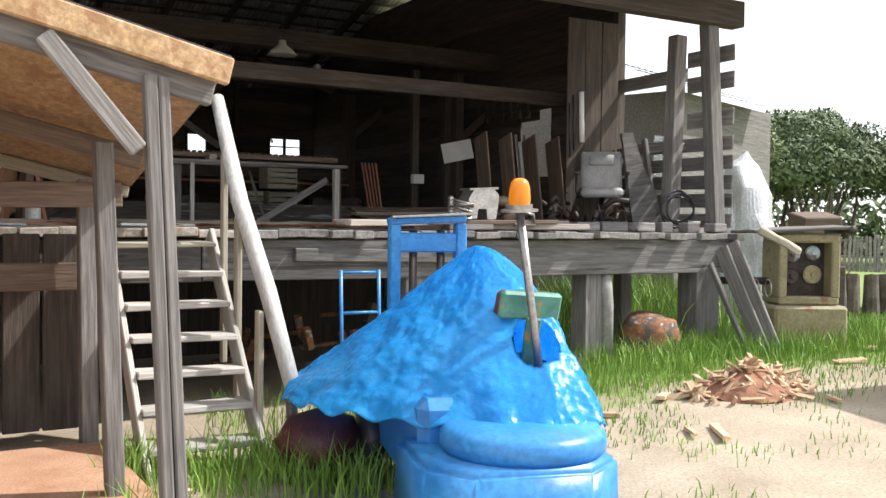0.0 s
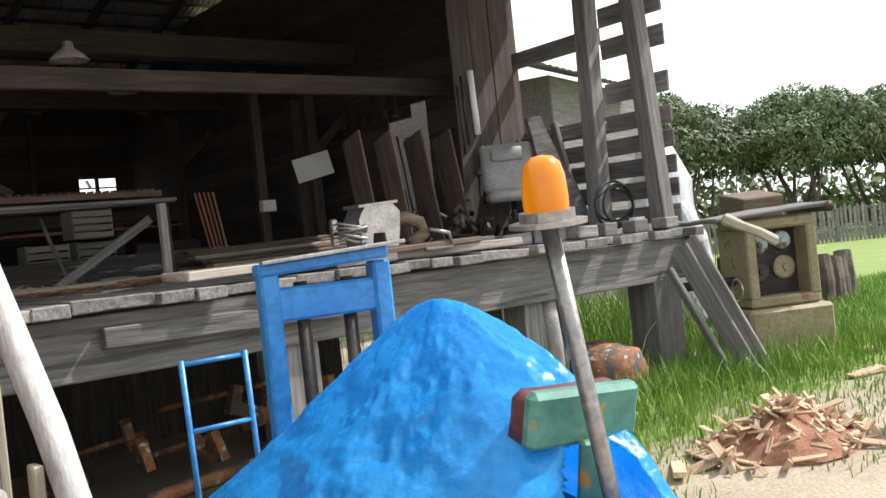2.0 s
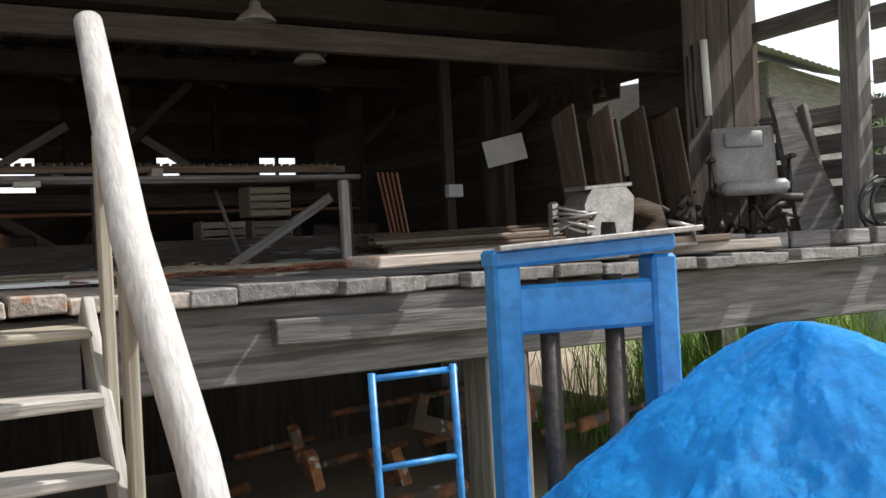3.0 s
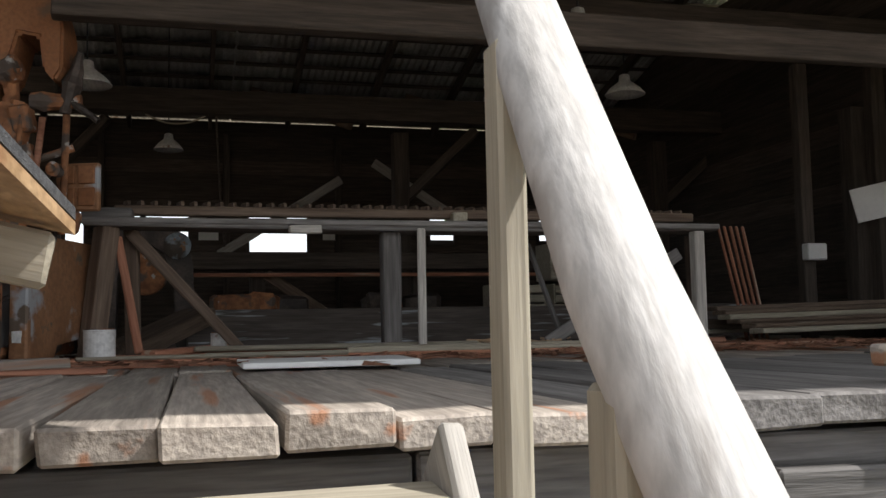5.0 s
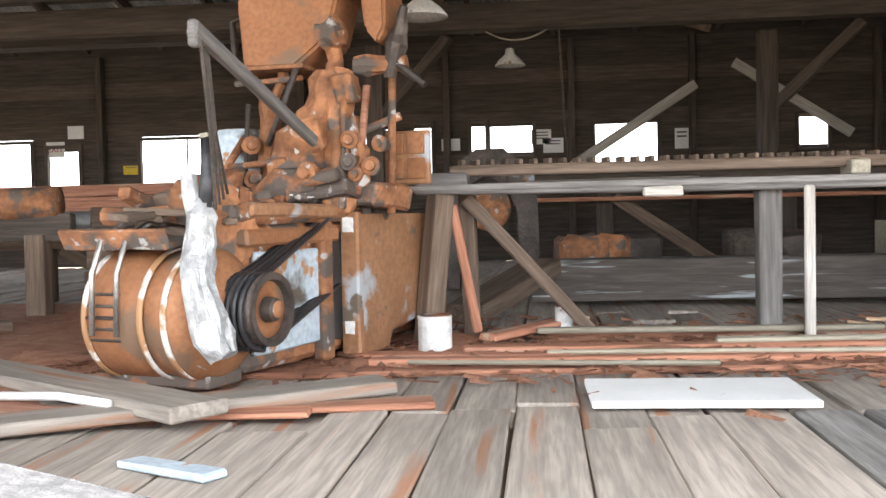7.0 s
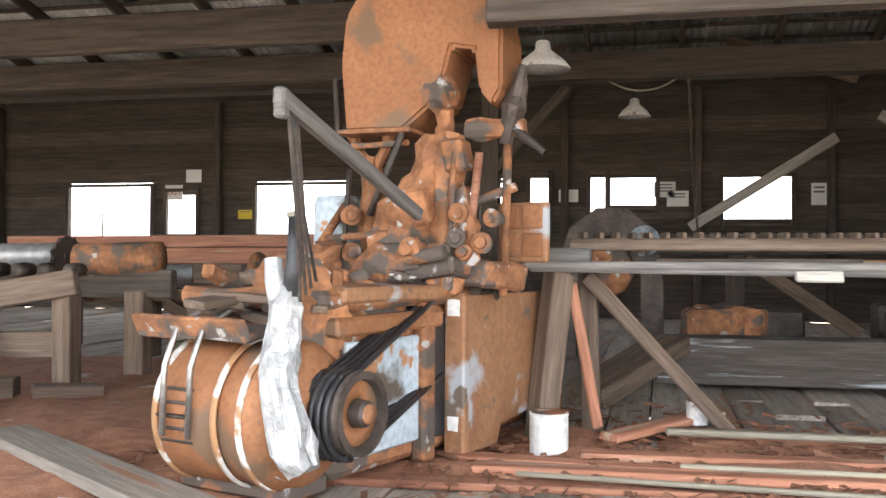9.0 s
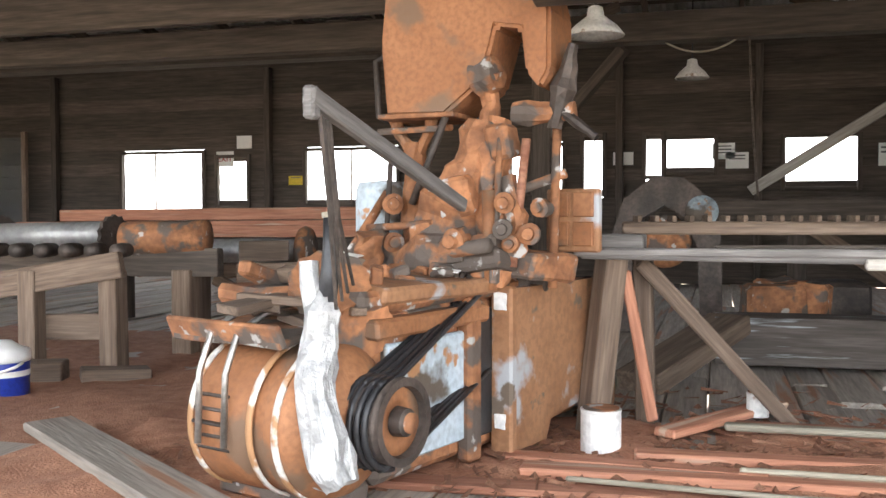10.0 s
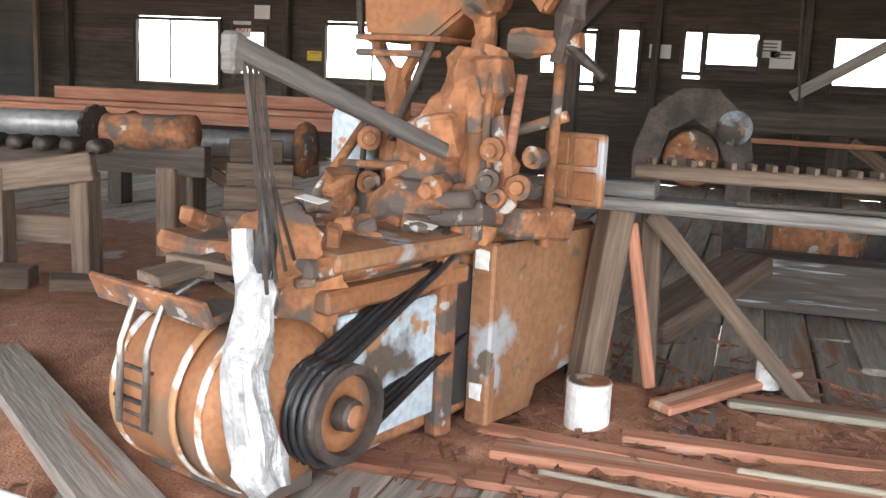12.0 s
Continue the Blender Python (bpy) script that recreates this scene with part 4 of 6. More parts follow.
while len(spots) < 42000:
    x, y = gr.uniform(4.2, 20), gr.uniform(2.5, 9.5)
    d = turf_at(x, y) + 0.9 * (noise.noise(Vector((x * 1.1, y * 1.1, 3))) * 0.5)
    if y > 7.4 and x < 11.2:
        d = 0.3 if x > 8.6 else -1
    if (x - CH.x) ** 2 + (y - CH.y) ** 2 < 0.3 or (4.0 < x < 4.9 and y > 5.0):
        continue
    if gr.rand() < d * 1.3:
        tall = 0.07 + 0.2 * max(0.0, min(1, (y - 5.4) / 0.8)) * (1 if x < 13 else 0.5)
        if x < 6:
            tall = 0.2
        spots.append((x, y, tall * gr.uniform(0.5, 1.25)))
for x0, y0, n, s in ((4.0, 5.2, 200, 0.1), (4.95, 4.95, 420, 0.18), (4.5, 5.0, 160, 0.15), (5.2, 4.5, 400, 0.25), (3.6, 3.6, 60, 0.1), (3.9, 4.2, 90, 0.12), (10.6, 6.6, 900, 0.5), (12.6, 6.1, 500, 0.4), (11.3, 9.3, 2200, 0.8), (12.6, 10.0, 1500, 0.8)):
    for _ in range(n):
        spots.append((x0 + gr.normal(0, s), y0 + gr.normal(0, s), gr.uniform(0.15, 0.38) * (2.2 if y0 > 9 else 1)))
tagged(new("grass", b_grass(spots, 8)), "fresh green grass tufts along the deck", "grass", "", "stuff")

# ---- planing machine ----
PM = pose(3.365, 10.2, D + 0.03, 0, 0, -18.6)
planer = thing("planing_machine", "large rust-orange cast iron planing machine with belts", "machine", (3.2, 10.0, D))
def P(name, bm, mat, m, label="", smooth=False, parent=None):
    return part(name, bm, mat, parent or planer, label, PM @ m, smooth)


def pt(x, y, z):
    return PM @ Vector((x, y, z))


P("bed", b_rough(b_box(0.62, 1.75, 0.62, 0.03), 0.012, 3, 2), rust, pose(-0.13, 0.1, 0.33))
P("side_panel", b_rough(b_box(0.03, 0.5, 0.42, 0.008), 0.006, 6, 2), blue_grey, pose(0.2, -0.5, 0.30), "pale blue side panel with flaking paint")
P("frame_post", b_box(0.07, 0.09, 0.64, 0.015), rust, pose(0.21, -0.22, 0.32))
# no hole is cut: a black box gives the shade of the belt opening
P("belt_opening", b_box(0.04, 0.2, 0.5, 0.005), black_plastic, pose(0.19, -0.09, 0.33), "solid black panel standing in for the shaded belt opening")
P("bed_top", b_rough(b_box(0.7, 1.1, 0.07, 0.02), 0.015, 5, 3), rust, pose(-0.12, -0.35, 0.665))
P("table_plate", b_rough(b_box(0.3, 0.75, 0.06, 0.012), 0.01, 5, 2), cover_mat, pose(0.1, -0.42, 0.69, 0, 5, 0))
P("ledge", b_rough(b_box(0.09, 0.7, 0.07, 0.012), 0.01, 5, 2), rust_hood, pose(0.2, -0.48, 0.57))
# tall cover plate with a thick front strip
cov = P("cover", b_rough(b_extrude([(-0.02, 0.0), (0.26, 0.0), (0.30, 0.08), (0.62, 0.12), (0.66, 0.0), (0.95, 0.0), (0.95, 0.66), (-0.02, 0.66)], 0.04), 0.004, 4), cover_mat, pose(0.27, 0, 0.0, 0, 0, 90), "tall rusted cover plate with paint remnants")
P("cover_strip", b_rough(b_box(0.1, 0.05, 0.67, 0.01), 0.003), cover_mat, pose(0.255, -0.035, 0.335))
P("cover_patch", b_rough(b_box(0.06, 0.004, 0.07, 0.002), 0.004, 30, 2), white_paint, pose(0.255, -0.064, 0.61), "white paint dab")
P("cover_patch", b_rough(b_box(0.05, 0.004, 0.06, 0.002), 0.004, 30, 2), white_paint, pose(0.255, -0.064, 0.13), "white paint dab")

# motor drum with louvres and bands
mot = P("motor", b_lathe([(0, -0.32), (0.15, -0.32), (0.235, -0.29), (0.255, -0.27), (0.255, -0.05), (0.245, -0.04), (0.245, 0.06), (0.255, 0.07), (0.255, 0.16), (0.22, 0.2), (0.12, 0.26), (0, 0.27)], 40), rust_hood, pose(0.02, -0.95, 0.28, 0, 90, 0), "rusty orange electric motor drum", True)
MM = PM @ pose(0.02, -0.95, 0.28, 0, 90, 0)
for z in (-0.26, 0.01, 0.12):
    part("band", b_lathe([(0.256, z - 0.014), (0.262, z - 0.012), (0.262, z + 0.012), (0.256, z + 0.014), (0.25, z)], 40), band_mat, mot, "chipped whitish band", MM, True)
for k in range(5):
    part("louvre", b_box(0.15, 0.03, 0.012, 0.004), iron, mot, "", PM @ pose(-0.15, -1.205 + 0.012 * abs(k - 2), 0.37 - 0.042 * k, -20 + 10 * k, 0, 0))
part("end_bell", b_rough(b_lathe([(0, 0), (0.12, 0), (0.14, 0.03), (0.1, 0.07), (0, 0.09)], 24), 0.01), blue_grey, mot, "pale blue end bell", PM @ pose(0.14, -1.03, 0.2, 0, 70, 0), True)
part("foot", b_box(0.5, 0.22, 0.06, 0.01), rust, mot, "", PM @ pose(-0.05, -0.93, 0.03))
P("motor_tray", b_rough(b_box(0.5, 0.34, 0.03, 0.006), 0.01, 5, 2), rust, pose(-0.12, -1.0, 0.57, 6, 0, 0))
P("tray_lip", b_rough(b_box(0.52, 0.02, 0.08, 0.005), 0.006, 5, 1), rust, pose(-0.12, -1.17, 0.58, 25, 0, 0))
for k in range(9):
    P("wood_scrap", b_rough(b_box(rnd.uniform(0.12, 0.3), rnd.uniform(0.05, 0.1), 0.03, 0.004), 0.01, 8), brown_wood, pose(rnd.uniform(-0.3, 0.1), rnd.uniform(-1.1, -0.8), 0.60 + 0.02 * k / 2, rnd.uniform(-12, 12), rnd.uniform(-12, 12), rnd.uniform(0, 180)))
for u in (-0.17, -0.05):
    P("conduit", b_tube([(u + 0.04, -0.92, 0.62), (u + 0.02, -1.06, 0.64), (u - 0.005, -1.17, 0.58), (u - 0.01, -1.22, 0.45), (u - 0.01, -1.23, 0.22)], 0.011, 8), steel, Matrix(), "bare thin conduit", True)

# grooved pulley and belts
pul = P("pulley", b_lathe([(0, -0.09), (0.05, -0.09), (0.06, -0.1)] + [(r, -0.1 + 0.0125 * k) for k, r in enumerate([0.142, 0.125] * 8)] + [(0.142, 0.1), (0.115, 0.1), (0.105, 0.06), (0.05, 0.05), (0.045, 0.11), (0.03, 0.12), (0, 0.12)], 40), iron, pose(0.31, -0.90, 0.30, 0, 90, 0), "multi-groove belt pulley", False)
part("web", b_lathe([(0.112, 0.06), (0.112, 0.075), (0.05, 0.07), (0.05, 0.055)], 32), rust_hood, pul, "orange pulley web", PM @ pose(0.31, -0.90, 0.30, 0, 90, 0), True)
part("hub", b_lathe([(0, 0.05), (0.035, 0.05), (0.033, 0.13), (0, 0.135)], 16), rust, pul, "", PM @ pose(0.31, -0.90, 0.30, 0, 90, 0), True)
for k in range(5):
    x = 0.24 + 0.03 * k
    x2 = 0.13 + 0.018 * k
    P("belt", b_tube([(x, -0.97, 0.42), (x, -0.85, 0.44), (x2, -0.05, 0.68), (x2 - 0.02, 0.25, 0.78)], 0.011, 6), rubber, Matrix(), "", True)
    P("belt", b_tube([(x, -0.97, 0.155), (x, -0.85, 0.165), (x2, -0.04, 0.34)], 0.011, 6), rubber, Matrix(), "", True)
    P("belt", b_tube([(x, -0.90 + 0.145 * math.cos(a), 0.29 + 0.145 * math.sin(a)) for a in [math.pi / 2 + k2 * math.pi / 10 for k2 in range(11)]], 0.012, 6), rubber, Matrix(), "", True)
P("upper_pulley", b_lathe([(0, -0.1), (0.12, -0.1), (0.12, 0.1), (0.1, 0.1), (0.09, 0.02), (0.03, 0.02), (0.03, 0.12), (0, 0.12)], 32), iron, pose(0.17, 0.25, 0.66, 0, 90, 0), "", True)

# wrapped cable
cab2 = P("cable_wrap", b_rough(b_tube([(0.37, -1.16, 0.15), (0.34, -1.17, 0.22), (0.30, -1.17, 0.34), (0.25, -1.15, 0.45), (0.24, -1.11, 0.56), (0.24, -1.1, 0.66), (0.25, -1.09, 0.72)], [0.05, 0.07, 0.066, 0.056, 0.05, 0.048, 0.03], 18, 0.12), 0.02, 16, 1), tape, Matrix(), "lumpy silver-white wrapped cable", False)
P("cable_stub", b_rough(b_tube([(0.185, -1.1, 0.81), (0.20, -1.11, 0.74), (0.24, -1.12, 0.63)], 0.032, 10, 0.1), 0.006), tape, Matrix(), "", False)
P("cable_sleeve", b_rough(b_tube([(0.255, -1.09, 0.69), (0.26, -1.08, 0.79), (0.252, -1.07, 0.86), (0.235, -1.06, 0.95)], [0.03, 0.029, 0.025, 0.019], 12, 0.06), 0.004, 20), rubber, Matrix(), "black taped cable end", True)
P("cable_tip", b_tube([(0.235, -1.06, 0.948), (0.233, -1.06, 0.965)], 0.02, 12), new_wood, Matrix())
for k in range(4):
    P("hanging_wire", b_tube([Vector((0.44 - 0.01 * k, -1.33 + 0.025 * k, 1.27)), Vector((0.41 - 0.015 * k, -1.25 + 0.03 * k, 0.95)), Vector((0.37 - 0.02 * k, -1.18 + 0.05 * k, 0.68 + 0.02 * k))], 0.006, 5), iron, Matrix())

# pointing arm
P("arm", b_box((Vector((3.355, 8.74, 2.86)) - Vector((3.47, 9.92, 2.57))).length, 0.035, 0.055, 0.006, 0.003), grey_wood, PM.inverted() @ along((3.355, 8.74, 2.86), (3.47, 9.92, 2.57)), "grey flat wooden arm")
P("arm_head", b_box(0.035, 0.05, 0.09, 0.008), grey_wood, PM.inverted() @ pose(3.355, 8.76, 2.84))

# lumpy castings of the cutter head
def casting(pts, rad, mat=rust, seg=10, rough=0.02):
    pts = [Vector(p) for p in pts]
    fine, fr = [], []
    for k in range(len(pts) - 1):
        for q in range(4):
            fine.append(pts[k].lerp(pts[k + 1], q / 4))
            fr.append((rad[k] + (rad[k + 1] - rad[k]) * q / 4) * rnd.uniform(0.82, 1.1))
    bm = b_rough(b_tube(fine + [pts[-1]], fr + [rad[-1]], seg, 0.1), rough, 13)
    return P("casting", bm, mat, Matrix(), "", False)


casting([(-0.02, 0.0, 0.7), (0.02, -0.03, 0.95), (0.12, -0.02, 1.15), (0.16, 0.0, 1.32)], [0.22, 0.17, 0.11, 0.09])
casting([(0.2, -0.05, 0.68), (0.22, -0.06, 0.95), (0.2, -0.02, 1.2), (0.22, 0.0, 1.34)], [0.1, 0.07, 0.08, 0.05])
casting([(-0.2, 0.0, 0.72), (-0.2, -0.02, 1.0), (-0.2, 0.0, 1.25)], [0.075, 0.055, 0.05], rust_hood)
casting([(-0.2, 0.0, 1.2), (-0.28, -0.02, 1.3), (-0.3, -0.02, 1.38)], [0.03, 0.025, 0.03], rust_hood, 8, 0.006)
casting([(-0.2, 0.0, 1.2), (-0.12, -0.02, 1.3), (-0.1, -0.02, 1.38)], [0.03, 0.025, 0.03], rust_hood, 8, 0.006)
casting([(-0.36, -0.06, 1.31), (0.02, -0.06, 1.31)], [0.014, 0.014], rust, 8, 0.0)
casting([(-0.12, -0.16, 0.72), (0.0, -0.18, 0.8), (0.16, -0.16, 0.83)], [0.09, 0.1, 0.07])
casting([(0.28, -0.05, 1.1), (0.33, -0.05, 0.95), (0.31, -0.05, 0.8)], [0.035, 0.04, 0.05])
casting([(0.16, 0.0, 1.3), (0.17, 0.0, 1.42), (0.17, -0.01, 1.52)], [0.05, 0.035, 0.07])
casting([(0.13, -0.03, 1.5), (0.22, -0.03, 1.52)], [0.075, 0.065], rust, 14, 0.008)
casting([(0.25, 0.05, 1.36), (0.5, 0.1, 1.36)], [0.05, 0.04], rust, 10, 0.01)
casting([(0.42, 0.08, 1.3), (0.46, 0.08, 1.45), (0.5, 0.08, 1.62)], [0.03, 0.06, 0.02], iron, 8, 0.01)
casting([(0.46, 0.08, 1.36), (0.6, 0.08, 1.25)], [0.022, 0.018], iron, 8, 0.004)
casting([(-0.33, -0.2, 0.70), (-0.3, -0.2, 0.78), (-0.28, -0.22, 0.88)], [0.09, 0.05, 0.06])
for x, y, z, r in ((-0.24, -0.12, 1.0, 0.05), (-0.24, -0.12, 0.84, 0.05), (0.14, -0.2, 0.85, 0.06), (0.3, -0.1, 1.0, 0.05), (0.3, -0.12, 0.9, 0.045), (0.33, -0.1, 0.84, 0.04), (0.42, -0.02, 0.98, 0.045), (0.38, -0.05, 0.88, 0.05)):
    P("boss", b_rough(b_lathe([(0, -0.06), (r * 0.6, -0.06), (r * 0.6, 0.0), (r * 0.85, 0.0), (r * 0.85, 0.035), (r * 0.5, 0.04), (r * 0.45, 0.065), (0, 0.065)], 12), 0.006, 12), rust, pose(x, y, z, 90, rnd.uniform(-20, 20), rnd.uniform(0, 60)), "", False)
for k in range(7):
    P("spring", b_lathe([(0.02, -0.01), (0.036, 0), (0.02, 0.01)], 12), iron, pose(0.05 + 0.026 * k, -0.2, 0.76 - 0.012 * k, 0, 70, 0))
P("grid_plate", b_box(0.24, 0.04, 0.26, 0.008), cover_mat, pose(0.42, 0.25, 0.93), "square gridded plate")
for i in range(2):
    for j in range(2):
        P("grid_pane", b_box(0.09, 0.02, 0.1, 0.004), rust_hood, pose(0.365 + 0.11 * i, 0.225, 0.875 + 0.12 * j))
P("oil_tank", b_lathe([(0, 0), (0.12, 0), (0.125, 0.02), (0.125, 0.2), (0.11, 0.24), (0, 0.25)], 24), blue_grey, pose(-0.46, 0.1, 0.86), "round pale blue oil tank with flaking paint", True)
P("tank_stand", b_box(0.22, 0.2, 0.2, 0.02), rust, pose(-0.46, 0.1, 0.76))
P("tooth_wheel", b_extrude([(0.13 * (1 + 0.1 * (k % 2)) * math.cos(k * math.pi / 12), 0.13 * (1 + 0.1 * (k % 2)) * math.sin(k * math.pi / 12)) for k in range(24)], 0.05), rust, pose(0.08, -0.88, 0.72, -50, 20, 20), "toothed iron wheel")
P("tooth_wheel", b_extrude([(0.11 * (1 + 0.1 * (k % 2)) * math.cos(k * math.pi / 12), 0.11 * (1 + 0.1 * (k % 2)) * math.sin(k * math.pi / 12)) for k in range(24)], 0.05), rust, pose(0.17, -0.83, 0.58, 10, 0, 75), "toothed iron wheel")
for k in range(14):
    P("debris", b_rough(b_box(rnd.uniform(0.08, 0.25), rnd.uniform(0.05, 0.1), rnd.uniform(0.03, 0.09), 0.01), 0.02, 8, 1), rust if k % 3 else brown_wood, pose(rnd.uniform(-0.4, 0.15), rnd.uniform(-0.8, -0.15), 0.73, rnd.uniform(-20, 20), rnd.uniform(-20, 20), rnd.uniform(0, 180)))
for u, v, z, a in ((0.16, -0.3, 0.745, 20), (-0.1, -0.62, 0.76, 50), (-0.2, -0.45, 0.8, 10)):
    P("paper_tag", b_box(0.1, 0.06, 0.003, 0), paper, pose(u, v, z, 5, 8, a), "white paper tag")
for (a, b, r, mt) in (((-0.3, -0.1, 0.7), (-0.26, -0.1, 1.2), 0.012, iron), ((0.26, -0.12, 0.72), (0.28, -0.1, 1.3), 0.014, rust), ((0.32, -0.08, 0.75), (0.36, -0.04, 1.25), 0.018, red_wood), ((-0.35, -0.15, 0.9), (0.0, -0.16, 0.92), 0.016, rust), ((0.05, -0.2, 0.8), (0.3, -0.22, 0.84), 0.03, rust), ((-0.15, -0.1, 1.0), (0.02, -0.1, 1.35), 0.016, iron), ((0.1, 0.05, 1.0), (0.45, 0.12, 1.12), 0.02, rust), ((-0.36, -0.3, 0.75), (-0.36, 0.0, 1.05), 0.02, rust), ((0.24, -0.12, 0.66), (0.24, -0.12, 1.05), 0.03, rust_hood), ((0.4, 0.1, 0.66), (0.42, 0.1, 1.3), 0.02, rust)):
    P("rod", b_rough(b_tube([Vector(a), (Vector(a) + Vector(b)) / 2, Vector(b)], r, 9, 0.06), 0.004), mt, Matrix(), "", True)
for x, y, z, sx, sy, sz in ((0.05, -0.05, 0.72, 0.55, 0.3, 0.08), (-0.3, 0.0, 0.74, 0.2, 0.3, 0.12), (0.22, -0.1, 0.78, 0.12, 0.1, 0.2), (0.1, -0.14, 1.02, 0.16, 0.08, 0.16), (0.33, 0.1, 0.75, 0.2, 0.3, 0.12), (-0.05, -0.12, 0.88, 0.14, 0.1, 0.1), (0.26, -0.05, 1.24, 0.1, 0.12, 0.14)):
    P("bracket", b_rough(b_box(sx, sy, sz, 0.015), 0.014, 8, 2), rust, pose(x, y, z, rnd.uniform(-12, 12), rnd.uniform(-12, 12), rnd.uniform(-20, 20)))
# hood
def b_hood():
    o = [(-0.36, 1.40), (-0.10, 1.40), (0.06, 1.52), (0.10, 1.66), (0.12, 1.74), (0.22, 1.72), (0.24, 1.55), (0.30, 1.48), (0.34, 1.55), (0.34, 1.8), (0.28, 2.0), (0.14, 2.12), (-0.06, 2.14), (-0.26, 2.06), (-0.37, 1.9), (-0.39, 1.7)]
    bm = b_extrude([(x, z) for x, z in o], 0.34)
    bmesh.ops.bevel(bm, geom=[e for e in bm.edges], offset=0.015, segments=2, affect="EDGES")
    return b_rough(bm, 0.006, 3)


P("hood", b_hood(), rust_hood, pose(0.08, 0.08, -0.04, 0, 0, 12), "big ochre sheet-steel shavings hood")
P("hood_flange", b_box(0.34, 0.36, 0.02, 0.004), rust, pose(-0.14, 0.03, 1.36, 0, 0, 12))
P("hood_clamp", b_tube([(-0.35, -0.02, 1.64), (-0.4, -0.02, 1.62), (-0.4, 0.0, 1.38), (-0.34, 0.0, 1.36)], 0.016, 8), iron, Matrix(), "", True)

# ---- bench along the machine ----
bench = thing("workbench", "long rough timber bench with notched rail on top", "bench", (6.3, 10.8, D))
timber("top_board", (3.83, 10.72, 2.36), (7.95, 10.86, 2.37), 0.28, 0.04, grey_wood, bench, bow=-0.02)
timber("front_edge", (3.8, 10.60, 2.365), (7.95, 10.7, 2.375), 0.04, 0.04, grey_wood, bench)
timber("end_block", (3.82, 10.75, 2.41), (4.1, 10.75, 2.41), 0.22, 0.07, grey_wood, bench)
timber("splice_block", (5.0, 10.62, 2.325), (5.2, 10.62, 2.325), 0.05, 0.05, pale_wood, bench)
rk = timber("notched_rail", (3.98, 10.95, 2.47), (7.95, 11.07, 2.48), 0.08, 0.06, brown_wood, bench, "brown toothed timber rail")
for k in range(49):
    part("tooth", b_box(0.022, 0.085, 0.03, 0.003), brown_wood, rk, m=pose(4.05 + 0.079 * k, 10.96 + 0.0024 * k, 2.513, 0, 0, 20))
for (a, b, w, d, mt) in (((3.88, 10.62, D), (3.96, 10.68, 2.34), 0.12, 0.11, brown_wood), ((4.1, 10.9, D), (4.08, 10.9, 2.34), 0.13, 0.09, brown_wood), ((5.82, 10.62, D), (5.83, 10.66, 2.34), 0.05, 0.075, pale_wood), ((5.66, 10.8, D), (5.66, 10.8, 2.34), 0.12, 0.12, grey_wood), ((7.78, 10.7, D), (7.78, 10.7, 2.34), 0.08, 0.08, pale_wood), ((7.9, 10.95, D), (7.9, 10.95, 2.34), 0.1, 0.1, brown_wood)):
    timber("leg", a, b, w, d, mt, bench)
timber("brace", (4.08, 10.78, 2.32), (4.76, 10.86, 1.57), 0.03, 0.07, brown_wood, bench)
timber("brace", (7.7, 10.8, 2.2), (6.75, 10.9, 1.6), 0.04, 0.09, grey_wood, bench)
timber("strip", (4.02, 10.68, 2.28), (4.14, 10.74, 1.6), 0.025, 0.05, red_wood, bench, "split red strip")
timber("spacer_block", (6.16, 10.9, 2.44), (6.16, 11.1, 2.44), 0.1, 0.08, new_wood, bench)
timber("loose_slat", (4.4, 10.72, 2.39), (5.3, 10.74, 2.395), 0.05, 0.02, dark_wood, bench)


def paint_can(at, r, h, label):
    c = thing("paint_can", label, "can", at)
    part("body", b_lathe([(0, 0), (r, 0), (r * 1.02, 0.004), (r, 0.01), (r, h - 0.01), (r * 1.03, h - 0.006), (r * 1.02, h), (0, h)], 28), white_paint, c, m=Matrix.Translation(at), smooth=False)
    part("lid", b_lathe([(0, 0), (r * 0.9, 0), (r * 0.92, 0.004), (0, 0.005)], 24), rust, c, "rusty can lid", Matrix.Translation(Vector(at) + Vector((0, 0, h + 0.001))))
    return c


paint_can((3.96, 10.28, D), 0.083, 0.19, "paint-spattered white metal paint can on the deck")
paint_can((4.6, 10.98, D + 0.05), 0.05, 0.11, "small white can with dark label by the brace")
tagged(part("white_plank", b_box(0.76, 0.42, 0.025, 0.004), paper, m=pose(5.02, 9.14, D + 0.025, 1, 0, 1)), "clean white board lying on the deck planks", "board")


def boards(name, label, group, mat, rows):
    for a, b, w, h in rows:
        tagged(timber(name, a, b, w, h, mat, jit=0.006), label, "board", group)


boards("loose_board", "loose reddish sawn board on the deck", "loose red boards", red_wood, [((3.7, 9.9, 1.57), (8.4, 10.2, 1.57), 0.16, 0.035), ((4.1, 10.18, 1.58), (7.6, 10.45, 1.58), 0.1, 0.04), ((4.5, 10.75, 1.59), (8.0, 10.8, 1.59), 0.12, 0.05), ((2.6, 9.6, 1.56), (6.0, 9.85, 1.56), 0.13, 0.03), ((3.5, 8.85, 1.57), (4.1, 9.0, 1.57), 0.13, 0.02), ((3.1, 8.75, 1.57), (3.7, 8.8, 1.575), 0.09, 0.02), ((6.5, 10.0, 1.57), (10.0, 10.4, 1.57), 0.14, 0.03), ((4.2, 10.5, 1.6), (4.7, 11.2, 1.62), 0.12, 0.04), ((3.6, 10.05, 1.58), (4.6, 10.0, 1.58), 0.08, 0.02), ((2.4, 8.9, 1.57), (3.0, 8.6, 1.59), 0.16, 0.03)])
